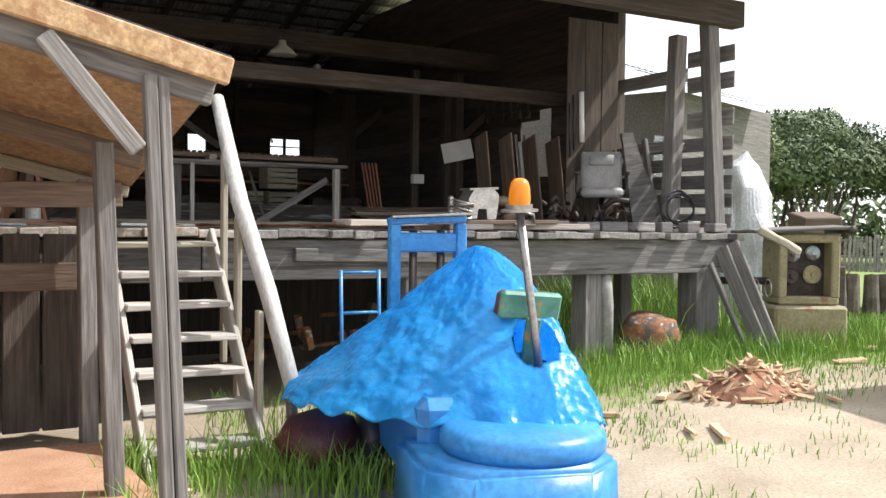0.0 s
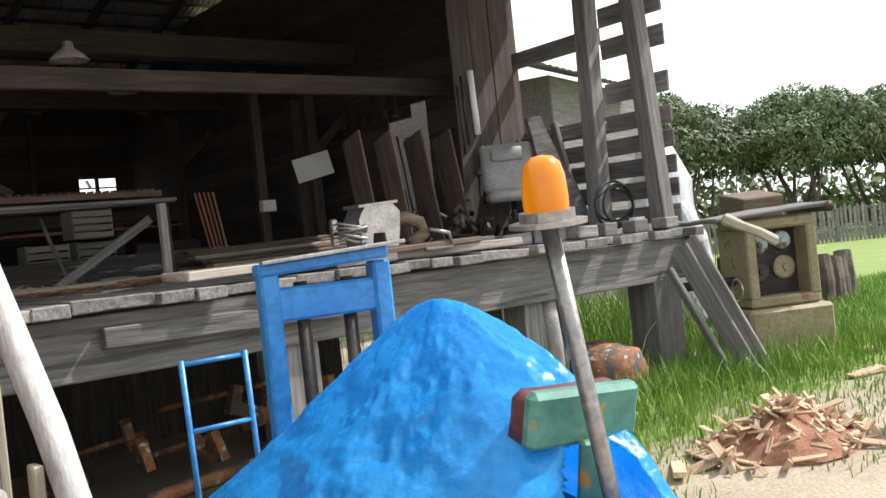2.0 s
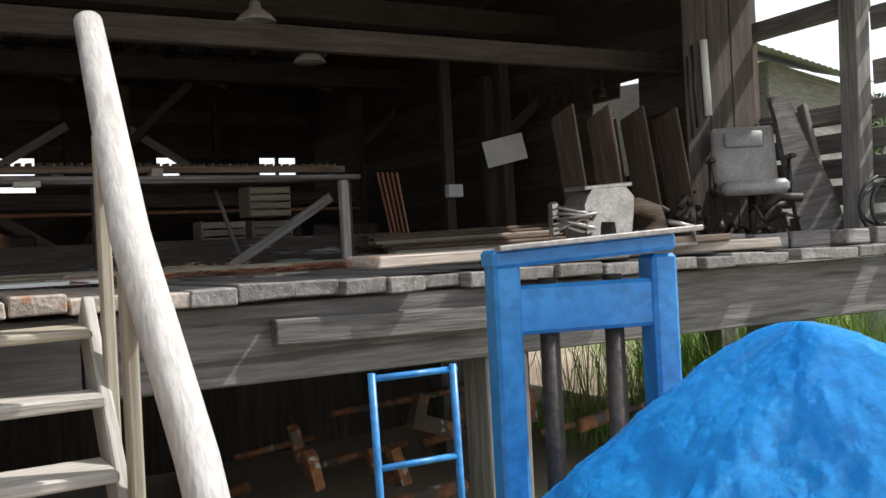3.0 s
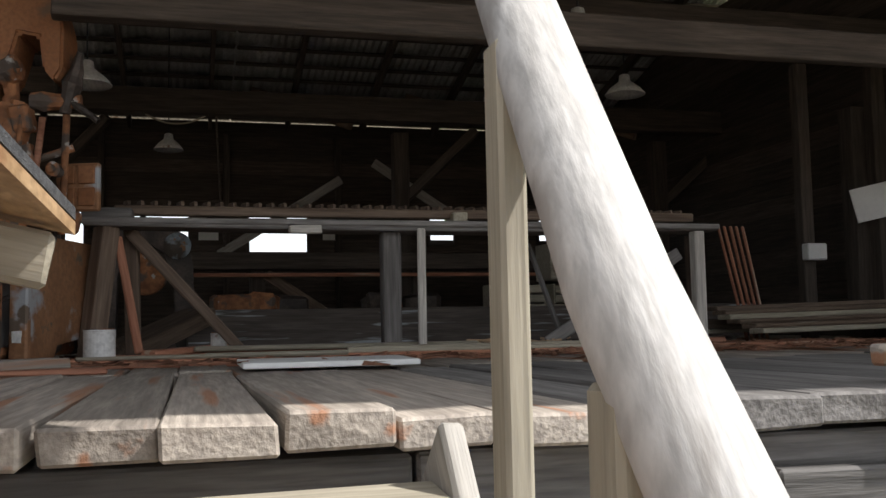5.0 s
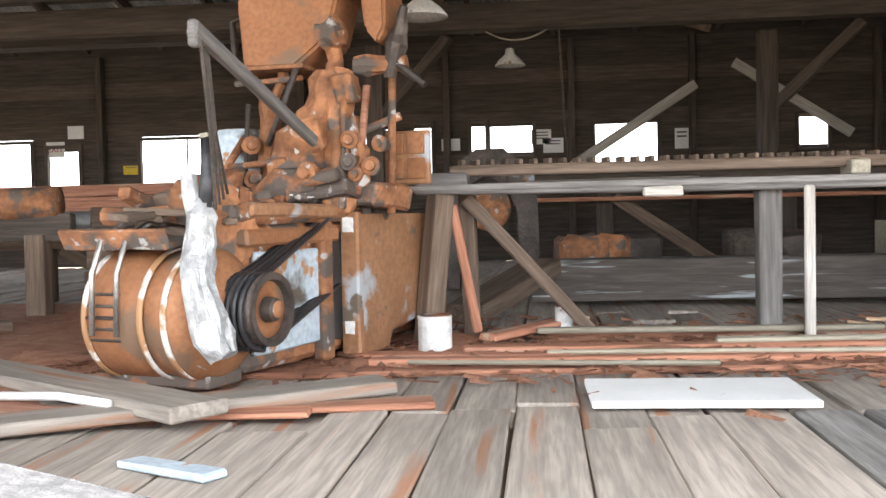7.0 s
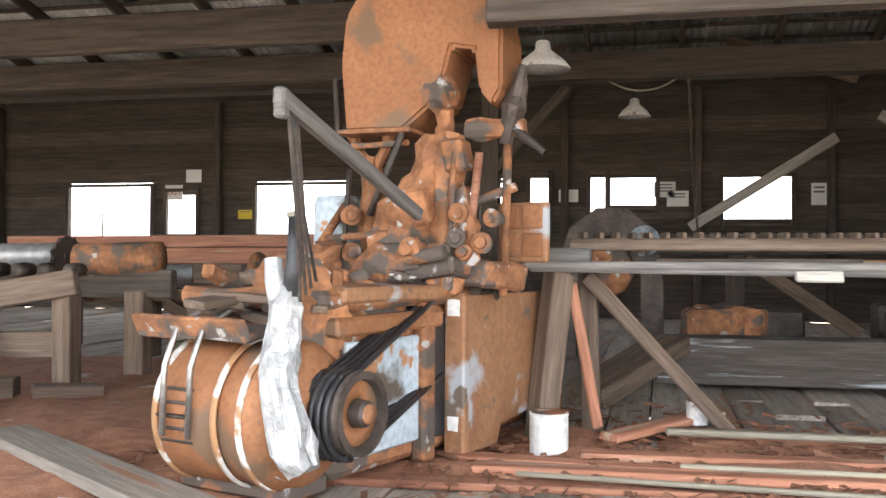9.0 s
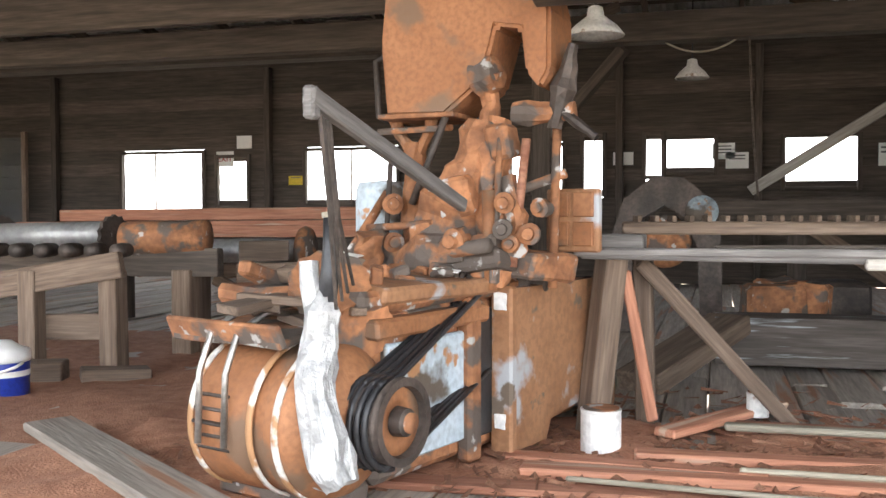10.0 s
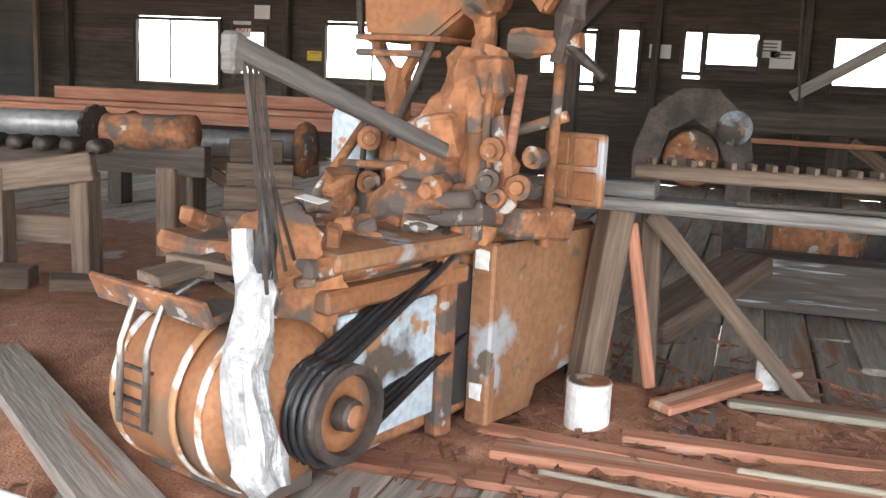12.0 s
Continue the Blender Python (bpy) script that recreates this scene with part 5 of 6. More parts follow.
boards("pale_strip", "thin pale wooden strip on the deck", "pale strips", new_wood, [((3.9, 9.72, 1.6), (5.2, 9.64, 1.6), 0.025, 0.02), ((4.45, 10.62, 1.62), (6.2, 10.7, 1.62), 0.06, 0.03), ((4.5, 10.0, 1.6), (7.0, 10.05, 1.6), 0.03, 0.02), ((5.3, 10.3, 1.61), (7.7, 10.5, 1.61), 0.05, 0.02)])
boards("loose_board", "grey loose plank laid across the deck", "loose grey planks", deck_wood, [((0.6, 9.7, 1.58), (2.6, 7.6, 1.6), 0.3, 0.05), ((1.5, 10.0, 1.59), (3.4, 8.6, 1.62), 0.22, 0.05), ((0.2, 8.9, 1.6), (1.6, 6.9, 1.62), 0.26, 0.05), ((2.2, 8.2, 1.58), (3.9, 9.2, 1.60), 0.2, 0.045), ((-1.2, 8.4, 1.58), (0.9, 8.9, 1.6), 0.24, 0.05), ((6.2, 6.9, 1.62), (8.4, 7.25, 1.64), 0.3, 0.06), ((7.0, 7.05, 1.60), (9.0, 6.85, 1.60), 0.16, 0.06)])
tagged(timber("blue_board", (3.34, 8.2, 1.562), (3.64, 8.05, 1.562), 0.09, 0.02, blue_grey), "short board with pale blue paint", "board")
hs = tagged(part("white_tube", b_tube([(2.55, 8.9, 1.61), (2.8, 8.84, 1.62), (3.05, 8.7, 1.62)], 0.016, 10), paper, smooth=True), "short length of white plastic tube", "tube")

# sawdust and splinters
dr = np.random.RandomState(11)
v, f = [], []
for _ in range(3600):
    x, y = dr.uniform(2.2, 9.0), dr.normal(10.35, 0.55)
    if y < 9.3 and dr.rand() < 0.6:
        continue
    a, ln, w = dr.uniform(0, 3.14), dr.uniform(0.015, 0.08), dr.uniform(0.004, 0.015)
    c, s = math.cos(a), math.sin(a)
    z = D + 0.012 + dr.uniform(0, 0.02)
    i = len(v)
    v += [(x - c * ln - s * w, y - s * ln + c * w, z), (x - c * ln + s * w, y - s * ln - c * w, z + 0.004), (x + c * ln + s * w, y + s * ln - c * w, z + dr.uniform(0, 0.02)), (x + c * ln - s * w, y + s * ln + c * w, z)]
    f.append((i, i + 1, i + 2, i + 3))
me = bpy.data.meshes.new("splinters")
me.from_pydata(v, [], f)
me.materials.append(duff)
tagged(new("splinters", me), "red wood splinters scattered round the machine", "wood debris", "", "stuff")
def b_litter(w, d, seed, h=0.05):
    bm = bmesh.new()
    bmesh.ops.create_grid(bm, x_segments=40, y_segments=16, size=0.5)
    for q in bm.verts:
        q.co.x *= w
        q.co.y *= d
        e = max(0, 1 - max(abs(q.co.x) / (w / 2), abs(q.co.y) / (d / 2)))
        q.co.z = h * min(1, e * 4) * (0.4 + 0.9 * noise.noise(q.co * 3 + Vector((seed, 0, 0)))) - 0.004
    return bm


for x, y, w, d, sd in ((4.2, 10.35, 3.4, 1.2, 1), (7.0, 10.7, 3.6, 0.9, 4), (2.4, 9.6, 1.6, 1.8, 9), (0.6, 11.6, 5.0, 3.6, 14)):
    tagged(part("sawdust", b_litter(w, d, sd), duff, m=pose(x, y, D + 0.004), smooth=True), "reddish sawdust drift on the deck", "sawdust", "", "stuff")

# ---- left side: stand, cooler, rollers, redwood beams ----
stand = thing("roller_stand", "rough grey timber stand carrying iron rollers", "stand", (0.3, 11.5, D))
timber("top_beam", (-0.9, 11.0, 1.92), (1.0, 11.3, 2.24), 0.08, 0.16, brown_wood, stand)
timber("leg", (0.42, 11.22, D), (0.42, 11.22, 2.2), 0.12, 0.12, brown_wood, stand)
timber("leg", (0.9, 11.35, D), (0.9, 11.35, 2.2), 0.13, 0.13, brown_wood, stand)
timber("rear_beam", (-1.5, 12.0, 2.2), (1.1, 12.3, 2.2), 0.12, 0.2, dark_wood, stand)
timber("leg", (0.85, 12.25, D), (0.85, 12.25, 2.15), 0.14, 0.14, brown_wood, stand)
timber("cross_board", (0.45, 11.3, 1.85), (0.9, 11.4, 1.85), 0.04, 0.16, brown_wood, stand)
timber("foot_block", (0.5, 11.0, 1.62), (0.75, 11.1, 1.62), 0.16, 0.12, brown_wood, stand)
timber("foot_block", (0.85, 11.1, 1.60), (1.15, 11.35, 1.58), 0.2, 0.08, brown_wood, stand)
for k in range(9):
    part("roller", b_lathe([(0, -0.09), (0.045, -0.09), (0.05, 0), (0.045, 0.09), (0, 0.09)], 16), iron, stand, m=pose(-0.7 + 0.17 * k, 11.55 + 0.03 * k, 2.30, 90, 0, 10), smooth=True)
part("drive_roll", b_tube([(-0.6, 12.1, 2.38), (0.35, 12.2, 2.40)], 0.09, 18), tin, stand, smooth=True)
part("drive_roll", b_tube([(0.4, 12.2, 2.36), (1.0, 12.3, 2.38)], 0.12, 18), rust, stand, smooth=True)
for x in (0.35, -0.6):
    part("sprocket", b_extrude([(0.13 * (1 + 0.12 * (k % 2)) * math.cos(k * math.pi / 14), 0.13 * (1 + 0.12 * (k % 2)) * math.sin(k * math.pi / 14)) for k in range(28)], 0.03), iron, stand, m=pose(x, 12.15, 2.39, 0, 0, 80))
planks = thing("leaning_planks", "stack of brown planks leaning on the stand", "planks", (1.2, 12.5, D))
for k in range(5):
    timber("plank", (1.05 + 0.02 * k, 12.5, D + 0.08 + 0.16 * k), (1.75 - 0.08 * k, 12.7, D + 0.08 + 0.16 * k), 0.03, 0.15, brown_wood, planks)
cool = thing("water_cooler", "blue drinks cooler with white lid and handle", "cooler", (0.66, 10.6, D))
CO = (0.72, 10.62, D)
part("body", b_lathe([(0, 0), (0.125, 0), (0.135, 0.02), (0.135, 0.11), (0.138, 0.115), (0.138, 0.2), (0.135, 0.21), (0, 0.21)], 28), cooler_blue, cool, m=Matrix.Translation(CO), smooth=True)
part("band", b_lathe([(0.139, 0.125), (0.1395, 0.13), (0.1395, 0.15), (0.139, 0.155)], 28), paper, cool, "white band", Matrix.Translation(CO), True)
part("lid", b_lathe([(0, 0.2), (0.14, 0.2), (0.145, 0.22), (0.14, 0.26), (0.09, 0.28), (0.05, 0.31), (0, 0.31)], 28), paper, cool, "white lid", Matrix.Translation(CO), True)
part("handle", b_tube([Vector(CO) + Vector((0.15 * math.cos(a), -0.02 - 0.12 * math.sin(a), 0.2 - 0.05 * math.sin(a))) for a in [k * math.pi / 8 for k in range(9)]], 0.008, 6), paper, cool, "white handle", None, True)
conv = thing("roll_conveyor", "grimy iron roll on timber trestle", "conveyor", (0.5, 13.5, D))
part("roll", b_tube([(-0.35, 13.4, 2.22), (1.15, 13.55, 2.24)], 0.1, 22), tin, conv, smooth=True)
for x in (-0.3, 1.2):
    part("flange", b_lathe([(0, -0.04), (0.2, -0.04), (0.22, 0), (0.2, 0.04), (0.08, 0.05), (0, 0.1)], 28), rust, conv, m=pose(x, 13.45 + 0.05 * x, 2.22, 0, 90, 6), smooth=True)
timber("trestle_beam", (-0.4, 13.5, 2.06), (1.25, 13.6, 2.06), 0.14, 0.1, brown_wood, conv)
for x in (0.3, 1.0):
    timber("leg", (x - 0.1, 13.5, D), (x - 0.1, 13.5, 2.02), 0.2, 0.16, brown_wood, conv)
timber("brace", (0.4, 13.45, 2.0), (1.25, 13.4, 1.6), 0.05, 0.1, brown_wood, conv)
for k, (x0, x1, y, z) in enumerate(((-3.4, 1.5, 14.2, 2.42), (-1.7, 2.4, 14.3, 2.52), (-3.6, 1.9, 13.95, 2.36))):
    tagged(timber("redwood_beam", (x0, y, z), (x1, y + 0.2, z + 0.03), 0.22, 0.11 if k else 0.06, red_wood), "long freshly red redwood beam on the rollers", "beam", "redwood beams")
trest = thing("trestle", "dark timber trestle under the redwood beams", "trestle", (-2.5, 14.2, D))
for x in (-3.2, -1.0, 2.0):
    timber("leg", (x, 14.2, D), (x, 14.2, 2.25), 0.16, 0.16, dark_wood, trest)
timber("cap", (-3.6, 14.2, 2.27), (2.4, 14.3, 2.27), 0.3, 0.1, dark_wood, trest)

# ---- far machines and timber ----
arch = thing("band_resaw", "dark grey arched iron resaw frame", "machine", (4.0, 14.5, D))
bm = b_extrude([(-0.4, 0), (-0.38, 0.8), (-0.28, 1.1), (-0.05, 1.28), (0.2, 1.28), (0.42, 1.1), (0.5, 0.8), (0.52, 0), (0.34, 0), (0.32, 0.7), (0.22, 0.95), (0.05, 1.05), (-0.12, 0.95), (-0.2, 0.7), (-0.22, 0)], 0.3)
part("frame", bm, iron, arch, m=pose(3.95, 14.5, D))
part("wheel", b_lathe([(0, -0.05), (0.2, -0.05), (0.22, 0), (0.2, 0.05), (0, 0.05)], 24), rust, arch, m=pose(4.0, 14.45, D + 0.75, 90, 0, 0), smooth=True)
part("wheel", b_lathe([(0, -0.05), (0.12, -0.05), (0.13, 0.05), (0, 0.05)], 20), blue_grey, arch, m=pose(4.3, 14.35, D + 1.0, 90, 0, 0), smooth=True)
tbl = thing("long_saw_table", "long dark saw table with reddish board edge", "table", (7.0, 16.6, D))
timber("top_beam", (4.3, 16.6, 2.56), (10.5, 16.7, 2.56), 0.5, 0.2, dark_wood, tbl)
timber("edge_board", (4.3, 16.25, 2.38), (10.5, 16.35, 2.38), 0.06, 0.04, red_wood, tbl)
for x in (5.2, 7.2, 9.5):
    timber("leg", (x, 16.6, D), (x, 16.6, 2.46), 0.18, 0.18, dark_wood, tbl)
timber("brace", (5.3, 16.5, 2.4), (6.4, 16.5, 1.65), 0.08, 0.14, brown_wood, tbl)
tagged(timber("log_carriage_beam", (4.4, 12.7, 1.74), (9.5, 12.9, 1.74), 0.35, 0.3, carriage_mat), "heavy timber with flaking pale paint", "beam")
tagged(timber("log_carriage_beam", (4.0, 11.7, 1.6), (4.5, 12.6, 1.85), 0.28, 0.12, brown_wood), "sloping dark timber ramp", "beam")
for k in range(12):
    x, y = rnd.uniform(4.6, 9.8), rnd.uniform(11.6, 13.8)
    o = part("machine_block", b_rough(b_box(rnd.uniform(0.2, 0.5), rnd.uniform(0.2, 0.4), 0.5, 0.03), 0.04, 5, 1), (iron, rust, dark_wood)[k % 3], m=pose(x, y + 1.0, D + 0.24, 0, 0, rnd.uniform(0, 90)))
    tagged(o, "dim dusty machine part behind the bench", "machine part", "dusty machine parts")


def crate(at, rz):
    c = thing("slatted_crate", "pale slatted wooden crate", "crate", at, "stacked crates", rz=rz)
    m = WORLD_OF[c]
    for k in range(4):
        part("slat", b_box(0.5, 0.02, 0.07, 0.004), new_wood, c, m=m @ pose(0, -0.18, 0.05 + 0.09 * k))
        part("slat", b_box(0.5, 0.02, 0.07, 0.004), new_wood, c, m=m @ pose(0, 0.18, 0.05 + 0.09 * k))
    for u in (-0.25, 0.25):
        part("end", b_box(0.02, 0.36, 0.36, 0.004), new_wood, c, m=m @ pose(u, 0, 0.19))
    return c


c0 = crate((7.45, 13.6, D + 0.2), 0)
copy_thing(c0, pose(8.05, 13.7, D + 0.2, 0, 0, 8))
copy_thing(c0, pose(8.05, 13.7, D + 0.6, 0, 0, 3))
tagged(timber("crate_pallet", (7.1, 13.6, D + 0.1), (8.5, 13.7, D + 0.1), 0.6, 0.18, dark_wood), "dark low platform under the crates", "platform")
tagged(timber("leaning_stick", (6.9, 10.95, D), (6.75, 11.25, 2.3), 0.03, 0.04, grey_wood), "grey stick leaning by the bench", "stick")
for k in range(30):
    x, y = 6.6 + rnd.gauss(0, 0.22), 10.9 + rnd.gauss(0, 0.12)
    tagged(part("wood_offcut", b_box(rnd.uniform(0.1, 0.35), 0.02, 0.015, 0.002), chip_mat, m=pose(x, y, D + 0.04 + 0.04 * rnd.random(), rnd.uniform(-10, 10), rnd.uniform(-15, 15), rnd.uniform(0, 180))), "thin splintered offcut under the bench", "offcut", "offcut heap")


def lamp(at, r, cord):
    o = thing("pendant_lamp", "old pale enamel pendant lamp shade, unlit", "lamp", at, "pendant lamps")
    part("shade", b_lathe([(0.03, 0.2), (0.05, 0.19), (0.06, 0.13), (r * 0.75, 0.06), (r, 0.0), (r * 0.98, -0.01), (r * 0.7, 0.045), (0.05, 0.11), (0.0, 0.11)], 28), white_paint, o, m=Matrix.Translation(at), smooth=True)
    part("cord", b_tube([Vector(at) + Vector((0, 0, 0.19)), Vector(at) + Vector((0, 0, cord))], 0.008, 6), rubber, o)


lamp((3.6, 13.0, 3.76), 0.2, roof_z(13.0) - 3.73)
lamp((4.15, 17.0, 3.99), 0.18, roof_z(17.0) - 4.02)
lamp((7.3, 11.5, 3.95), 0.2, roof_z(11.5) - 3.98)
lamp((8.6, 13.4, 4.0), 0.2, roof_z(13.4) - 3.97)
for a, b, sag in (((-1.9, 10.8, 3.9), (-1.3, 10.8, 3.9), 0.6), ((3.9, 16, 4.22), (4.6, 16.0, 4.22), 0.12)):
    a, b = Vector(a), Vector(b)
    tagged(part("rope_loop", b_tube([a.lerp(b, k / 12) - Vector((0, 0, sag * (1 - (2 * k / 12 - 1) ** 2))) for k in range(13)], 0.01, 6), new_wood, smooth=True), "slack cord hanging from the rafters", "cord")
tagged(part("hanging_rope", b_tube([(4.7, 16, 4.25), (4.75, 16, 3.2), (4.8, 16.1, 2.7)], 0.012, 6), dark_wood), "thin rope hanging down", "rope")

# notices on the far wall
def notice(name, x, z, w, h, mat, label, rows=0):
    o = thing(name, label, "sign", (x, 19.85, z))
    part("sheet", b_box(w, 0.01, h, 0), mat, o, m=pose(x, 19.955, z))
    for k in range(rows):
        part("bar", b_box(w * 0.7, 0.004, h * 0.08, 0), ink, o, m=pose(x, 19.948, z + h * (0.3 - 0.2 * k)))
    return o


notice("poster", 4.5, 3.38, 0.3, 0.22, paper, "faded printed notice on the dark wall", 3)
notice("poster", 4.68, 3.25, 0.3, 0.22, paper, "plain white notice on the dark wall", 2)
notice("poster", 6.55, 3.3, 0.2, 0.3, paper, "small faded picture beside the window", 2)
notice("poster", 3.15, 3.3, 0.28, 0.18, paper, "pale sheet tacked to the wall")
notice("warning_sign", -1.86, 3.05, 0.24, 0.14, yellow_sign, "small yellow sign on the board wall", 1)
notice("poster", -2.74, 3.66, 0.26, 0.2, paper, "pale square sheet above the door")
ex = notice("exit_sign", -3.08, 3.4, 0.3, 0.24, paper, "white exit sign with red letters above the door")
tx = bpy.data.curves.new("letters", "FONT")
tx.body, tx.size, tx.align_x, tx.align_y, tx.extrude = "EXIT", 0.13, "CENTER", "CENTER", 0.002
to = new("letters", tx)
to.matrix_basis = pose(-3.08, 19.946, 3.4, 90, 0, 0)
to.data.materials.append(red_letters)
to.parent, to.matrix_parent_inverse = ex, WORLD_OF[ex].inverted()
for k, (a0, a1, h0, h1) in enumerate(back_holes[:11]):
    wf = thing("window_%d" % (k + 1), "rough dark-framed window opening", "window", ((a0 + a1) / 2, YB, h0), kind="structure")
    for xx in (a0 - 0.02, a1 + 0.02):
        timber("window_frame", (xx, 19.93, h0 - 0.05), (xx, 19.93, h1 + 0.05), 0.05, 0.06, dark_wood, wf)
    for zz in (h0 - 0.02, h1 + 0.02):
        timber("window_frame", (a0, 19.93, zz), (a1, 19.93, zz), 0.06, 0.05, dark_wood, wf)
for x in (-4.35, -0.95):
    structure(timber("window_bar", (x, 19.98, 2.6), (x, 19.98, 3.5), 0.03, 0.03, brown_wood), "thin window bar", "bar")
structure(timber("window_bar", (10.1, 19.98, 3.38), (10.85, 19.98, 3.38), 0.03, 0.03, brown_wood), "thin window bar", "bar")
gd = thing("glazed_door", "grey dusty glass pane in a wooden frame", "door", (-7.0, 19.7, D), kind="structure")
part("pane", b_box(1.2, 0.02, 1.6, 0.004), glass, gd, m=pose(-7.3, 19.7, 3.0))
timber("frame", (-6.65, 19.7, D), (-6.65, 19.7, 3.9), 0.08, 0.08, brown_wood, gd)

# ---- front right of the deck ----
chair = thing("office_chair", "grey leatherette swivel office chair facing out", "chair", (10.3, 8.2, D))
OC = pose(10.3, 8.2, D, 0, 0, -38)
part("seat", b_rough(b_box(0.52, 0.5, 0.12, 0.05), 0.008, 5, 2), leather, chair, m=OC @ pose(0, -0.02, 0.48), smooth=True)
bk = part("backrest", b_rough(b_box(0.52, 0.1, 0.5, 0.045), 0.008, 4, 2), leather, chair, m=OC @ pose(0, 0.27, 0.77, -12, 0, 0), smooth=True)
part("headrest", b_rough(b_box(0.32, 0.05, 0.14, 0.022), 0.004, 5, 1), leather, bk, m=OC @ pose(0, 0.235, 0.91, -12, 0, 0), smooth=True)
for u in (-0.31, 0.31):
    part("armrest", b_tube([OC @ Vector((u * 0.9, 0.0, 0.42)), OC @ Vector((u, 0.0, 0.5)), OC @ Vector((u, 0.02, 0.70))], 0.018, 8), black_plastic, chair, smooth=True)
    part("arm_pad", b_box(0.06, 0.26, 0.035, 0.015), black_plastic, chair, m=OC @ pose(u, -0.03, 0.72))
part("column", b_tube([OC @ Vector((0, 0, 0.06)), OC @ Vector((0, 0, 0.43))], 0.03, 12), black_plastic, chair, smooth=True)
for k in range(5):
    a = 2 * math.pi * k / 5
    l = part("base_arm", b_tube([OC @ Vector((0, 0, 0.09)), OC @ Vector((0.3 * math.cos(a), 0.3 * math.sin(a), 0.07))], [0.03, 0.02], 8), black_plastic, chair, smooth=True)
    part("caster", b_lathe([(0, -0.02), (0.028, -0.02), (0.028, 0.02), (0, 0.02)], 14), black_plastic, l, m=OC @ pose(0.3 * math.cos(a), 0.3 * math.sin(a), 0.028, 90, 0, 0))
slabw = part("wood_slab", b_rough(b_extrude([(-0.22, 0), (0.2, 0), (0.17, 0.5), (0.09, 0.9), (0.06, 1.3), (-0.1, 1.32), (-0.14, 0.9), (-0.2, 0.4)], 0.07), 0.02, 4, 1), grey_wood, m=pose(10.9, 7.95, D, -12, -10, -20))
tagged(slabw, "tall rough natural-edge wood slab leaning on posts", "slab")
tagged(timber("leaning_board", (10.75, 8.3, D), (10.8, 8.62, 2.6), 0.2, 0.03, brown_wood, roll=90), "brown plank leaning behind the chair", "board")
tagged(timber("leaning_board", (11.0, 7.95, D), (11.08, 8.3, 2.75), 0.1, 0.05, grey_wood, roll=90), "grey stud leaning at the corner", "board")
hose = tagged(part("coiled_hose", b_tube([(10.75 + 0.24 * math.cos(a), 7.3 + 0.05 * math.sin(a * 0.5), D + 0.27 + (0.24 - 0.006 * a) * math.sin(a)) for a in [k * 0.35 for k in range(54)]], 0.014, 8), rubber, smooth=True), "coil of black hose standing on the deck edge", "hose")
bk2 = thing("bucket", "small white bucket with red label", "bucket", (10.95, 7.2, D))
part("pail", b_lathe([(0, 0), (0.06, 0), (0.075, 0.14), (0.07, 0.14), (0.056, 0.01), (0, 0.01)], 20), paper, bk2, m=pose(10.9, 7.2, D), smooth=True)
part("label", b_lathe([(0.066, 0.04), (0.0695, 0.05), (0.074, 0.1), (0.0735, 0.11)], 20), red_plastic, bk2, "red label", pose(10.9, 7.2, D))
rag = tagged(part("white_rag", b_rough(b_box(0.16, 0.12, 0.08, 0.03), 0.04, 9, 2), paper, m=pose(10.35, 7.2, D + 0.05), smooth=True), "crumpled white rag on the deck", "rag")
for k in range(10):
    tagged(part("deck_block", b_rough(b_box(rnd.uniform(0.15, 0.35), 0.16, rnd.uniform(0.06, 0.13), 0.01), 0.01), grey_wood, m=pose(7.6 + 0.38 * k, 6.95 + 0.1 * rnd.random(), D + 0.06, 0, 0, rnd.uniform(-12, 12))), "grey offcut block along the deck edge", "block", "edge blocks")
heap2 = thing("scrap_heap", "dark tangle of chain and iron scrap behind the edge", "scrap iron", (9.8, 8.2, D))
for k in range(34):
    a = Vector((9.3 + rnd.random() * 1.1, 7.9 + rnd.random() * 0.9, D + 0.05 + 0.3 * rnd.random()))
    b = a + Vector((rnd.uniform(-0.35, 0.35), rnd.uniform(-0.3, 0.3), rnd.uniform(-0.1, 0.15)))
    part("scrap_piece", b_tube([a, a.lerp(b, 0.5) + Vector((0, 0, 0.06)), b], rnd.uniform(0.012, 0.035), 7), iron, heap2, smooth=True)
eng = thing("carburettor_assembly", "pale aluminium engine casting on a board with hoses", "engine part", (7.7, 6.95, D))
timber("board", (7.1, 6.95, 1.63), (8.6, 6.95, 1.65), 0.3, 0.04, brown_wood, eng)
timber("board", (7.3, 6.9, 1.59), (7.8, 6.9, 1.59), 0.2, 0.06, grey_wood, eng)
part("casting", b_rough(b_extrude([(-0.17, 0), (-0.09, 0), (-0.07, 0.1), (0.02, 0.1), (0.04, 0), (0.14, 0), (0.17, 0.24), (0.12, 0.3), (-0.12, 0.28), (-0.18, 0.2)], 0.2), 0.012, 9, 1), steel, eng, m=pose(7.72, 6.95, 1.67))
part("flange", b_rough(b_box(0.34, 0.2, 0.025, 0.005), 0.006), steel, eng, m=pose(7.72, 6.95, 1.97, 0, -3, 0))
for k in range(8):
    z = 1.72 + 0.03 * (k % 5)
    part("pipe", b_tube([(7.62, 6.9, z), (7.5, 6.85 - 0.02 * k, z + 0.05 * math.sin(k)), (7.36, 6.9, z + 0.06 * math.cos(k * 2))], 0.012, 7), steel, eng, smooth=True)
    part("nut", b_lathe([(0, -0.02), (0.024, -0.02), (0.024, 0.02), (0, 0.02)], 6), steel, eng, m=pose(7.36, 6.9, z + 0.06 * math.cos(k * 2), 0, 80, 0))
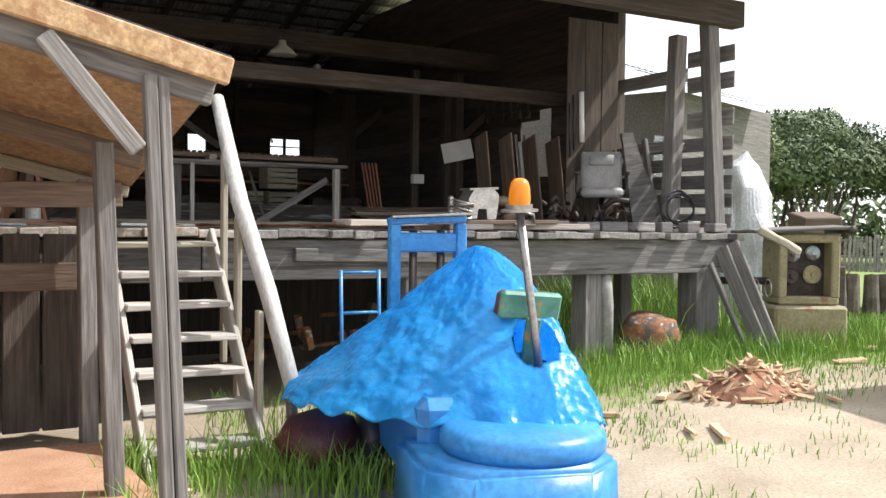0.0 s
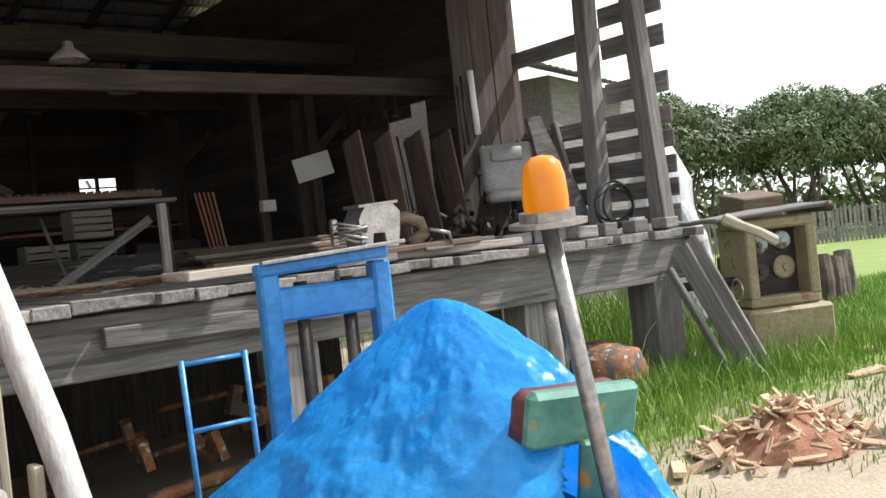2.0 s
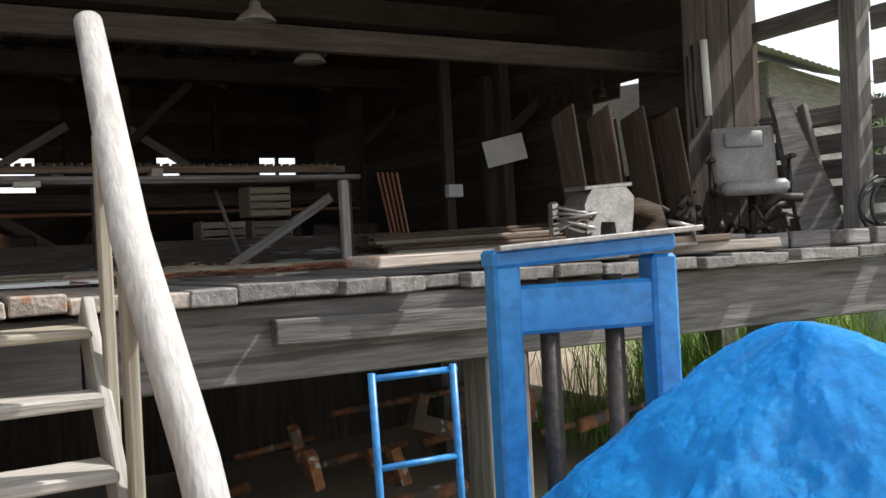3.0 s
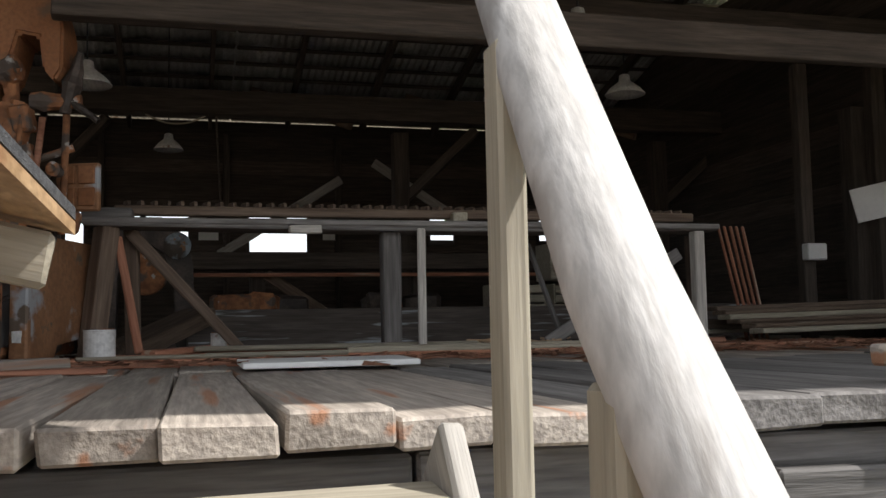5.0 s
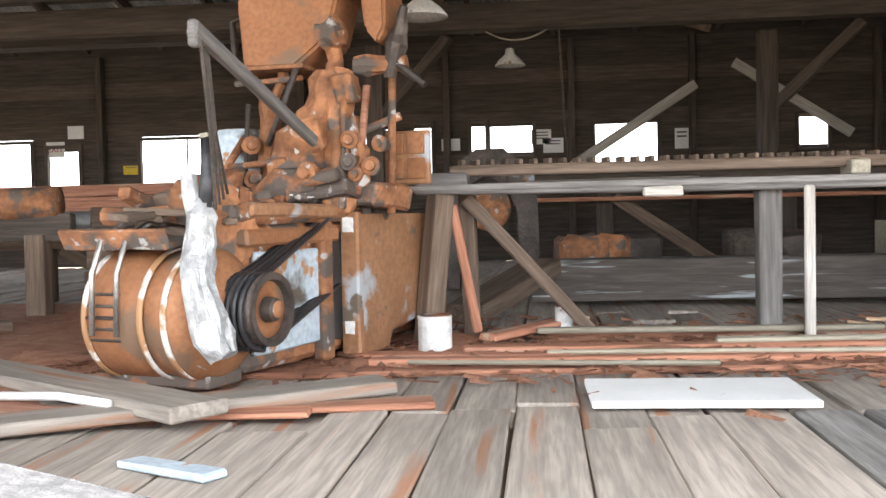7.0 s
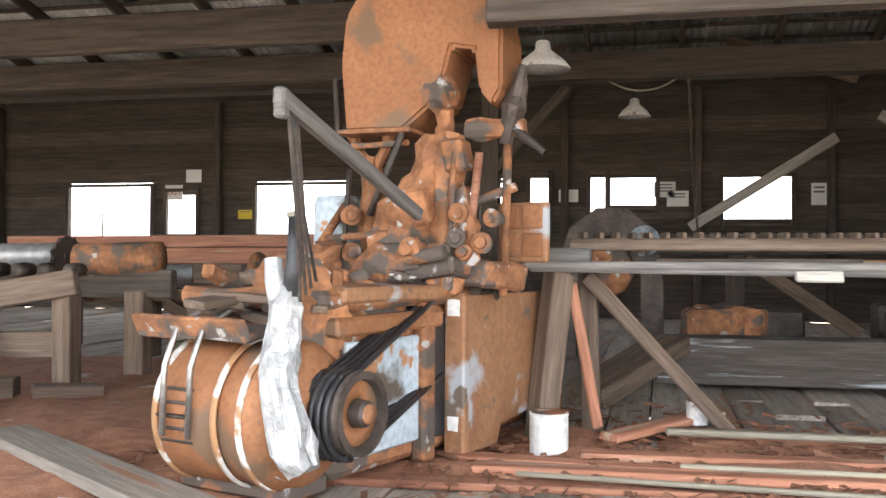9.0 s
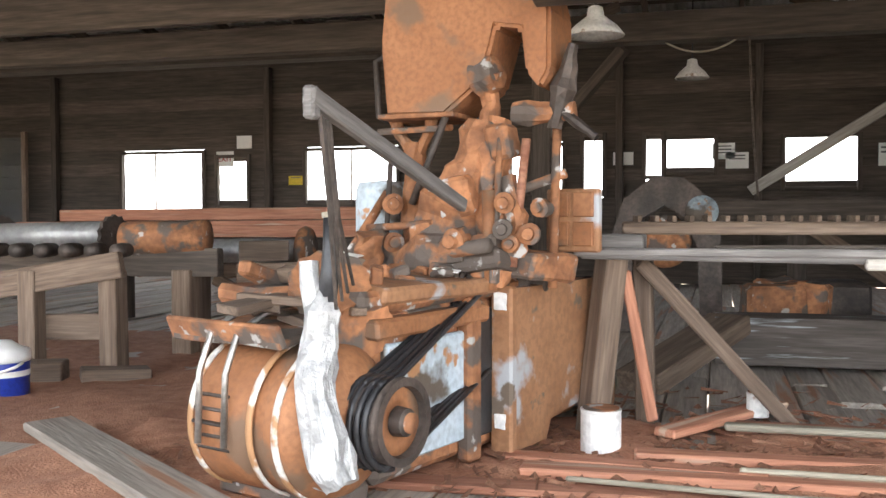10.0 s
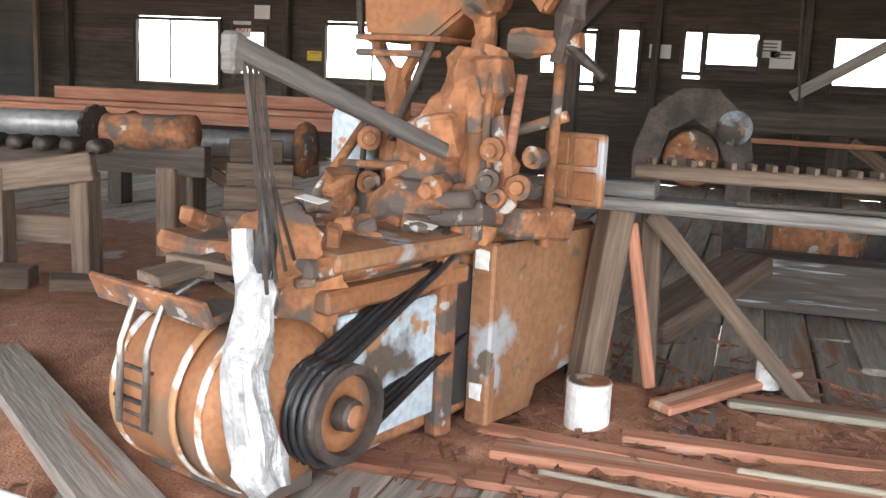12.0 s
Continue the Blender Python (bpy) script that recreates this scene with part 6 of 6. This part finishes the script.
part("hose", b_tube([(7.86, 6.95, 1.84), (8.0, 6.95, 1.86), (8.12, 6.93, 1.82), (8.14, 6.92, 1.74), (8.0, 6.9, 1.66)], 0.05, 12), brown_wood, eng, "tan corrugated hose", smooth=True)
part("hose", b_tube([(8.14, 6.85, 1.76), (8.28, 6.8, 1.72), (8.3, 6.8, 1.62), (8.05, 6.8, 1.62)], 0.018, 8), steel, eng, smooth=True)
side = thing("plywood_sheets", "brown plywood sheets leaning against the wall", "plywood", (9.4, 8.6, D))
for k in range(4):
    timber("sheet", (8.85 + 0.36 * k, 8.55, D), (8.88 + 0.36 * k, 8.8, 2.72), 0.35, 0.02, brown_wood, side, roll=90)
for k, (x, z0, z1, r, mt) in enumerate(((10.35, 2.7, 3.35, 0.035, paper), (10.24, 2.6, 3.3, 0.012, rubber), (10.18, 2.5, 3.2, 0.01, rubber))):
    tagged(part("wall_pipe", b_tube([(x, 8.709 - r, z0), (x - 0.02, 8.709 - r, z1)], r, 10), mt, smooth=True), "pipe hung on the dark partition", "pipe", "wall pipes")
board = thing("tilted_white_board", "tilted white board nailed to a post", "board", (10.6, 12.3, D))
part("panel", b_box(0.5, 0.02, 0.32, 0.004), paper, board, m=pose(10.62, 12.3, 2.82, 0, -12, -25))
timber("post", (10.7, 12.42, D), (10.7, 12.42, 4.1), 0.14, 0.14, dark_wood, board)
tagged(part("white_box", b_box(0.2, 0.1, 0.15, 0.01), paper, m=pose(9.9, 12.33, 2.34)), "small white box on a post", "box")
tagged(timber("box_post", (9.9, 12.45, D), (9.9, 12.45, 4.1), 0.12, 0.12, dark_wood), "dark post carrying a white box", "post", kind="structure")
for k in range(5):
    tagged(timber("leaning_strip", (10.6 + 0.06 * k, 10.3, D), (10.55 + 0.07 * k, 10.5, 2.95 - 0.1 * (k % 2)), 0.05, 0.02, paper if k % 2 else steel), "pale metal strip leaning on the wall", "strip", "leaning strips")
shelf = thing("tool_table", "cluttered low table of stacked lumber", "table", (9.2, 11.5, D))
for k in range(9):
    timber("board", (8.3 + 0.1 * rnd.random(), 10.9 + 0.12 * k, D + 0.1 + 0.035 * (k % 6)), (10.9 + 0.3 * rnd.random(), 11.2 + 0.12 * k, D + 0.14 + 0.04 * (k % 6)), 0.16, 0.035, brown_wood if k % 3 else new_wood, shelf)
for k in range(5):
    tagged(timber("leaning_rod", (8.9 + 0.05 * k, 11.9, D), (8.85 + 0.06 * k, 12.2, 2.55), 0.025, 0.025, red_wood), "reddish stick leaning on a post", "stick", "leaning sticks")
rack = thing("tool_rack", "dark wall rack with hanging iron tools", "rack", (10.9, 12.0, 3.3))
timber("backboard", (11.28, 10.9, 3.5), (11.28, 12.8, 3.5), 0.03, 0.5, dark_wood, rack)
for k in range(7):
    part("tool", b_tube([(11.2, 11.1 + 0.24 * k, 3.65), (11.18, 11.1 + 0.24 * k, 3.3)], [0.03, 0.05], 8), iron, rack, smooth=True)

# ---- deck planks ----
floor = thing("floor", "worn grey mill deck of wide loose planks", "floor", kind="structure")
pr = random.Random(3)
x = XL
while x < XR - 0.05:
    w = pr.uniform(0.2, 0.3)
    w = min(w, XR - x)
    y = YF + pr.uniform(-0.05, 0.1)
    n = 0
    while y < YB - 0.1:
        ln = pr.uniform(2.2, 3.6) if n else pr.uniform(1.9, 2.4)
        y1 = min(YB, y + ln)
        inside = x > -2 and x < 11.4 and y < 12
        dz = pr.uniform(-0.012, 0.006)
        bm = b_box(y1 - y - 0.01, w - (0.008 if inside else 0.004), 0.07, 0.007, 0.006)
        part("plank", bm, grey_wood if n == 0 and x > 5.2 else deck_wood, floor, m=pose(x + w / 2, (y + y1) / 2, D - 0.035 + dz, pr.uniform(-0.6, 0.6), pr.uniform(-0.15, 0.15), 90 + pr.uniform(-0.4, 0.4)))
        y = y1
        n += 1
    x += w
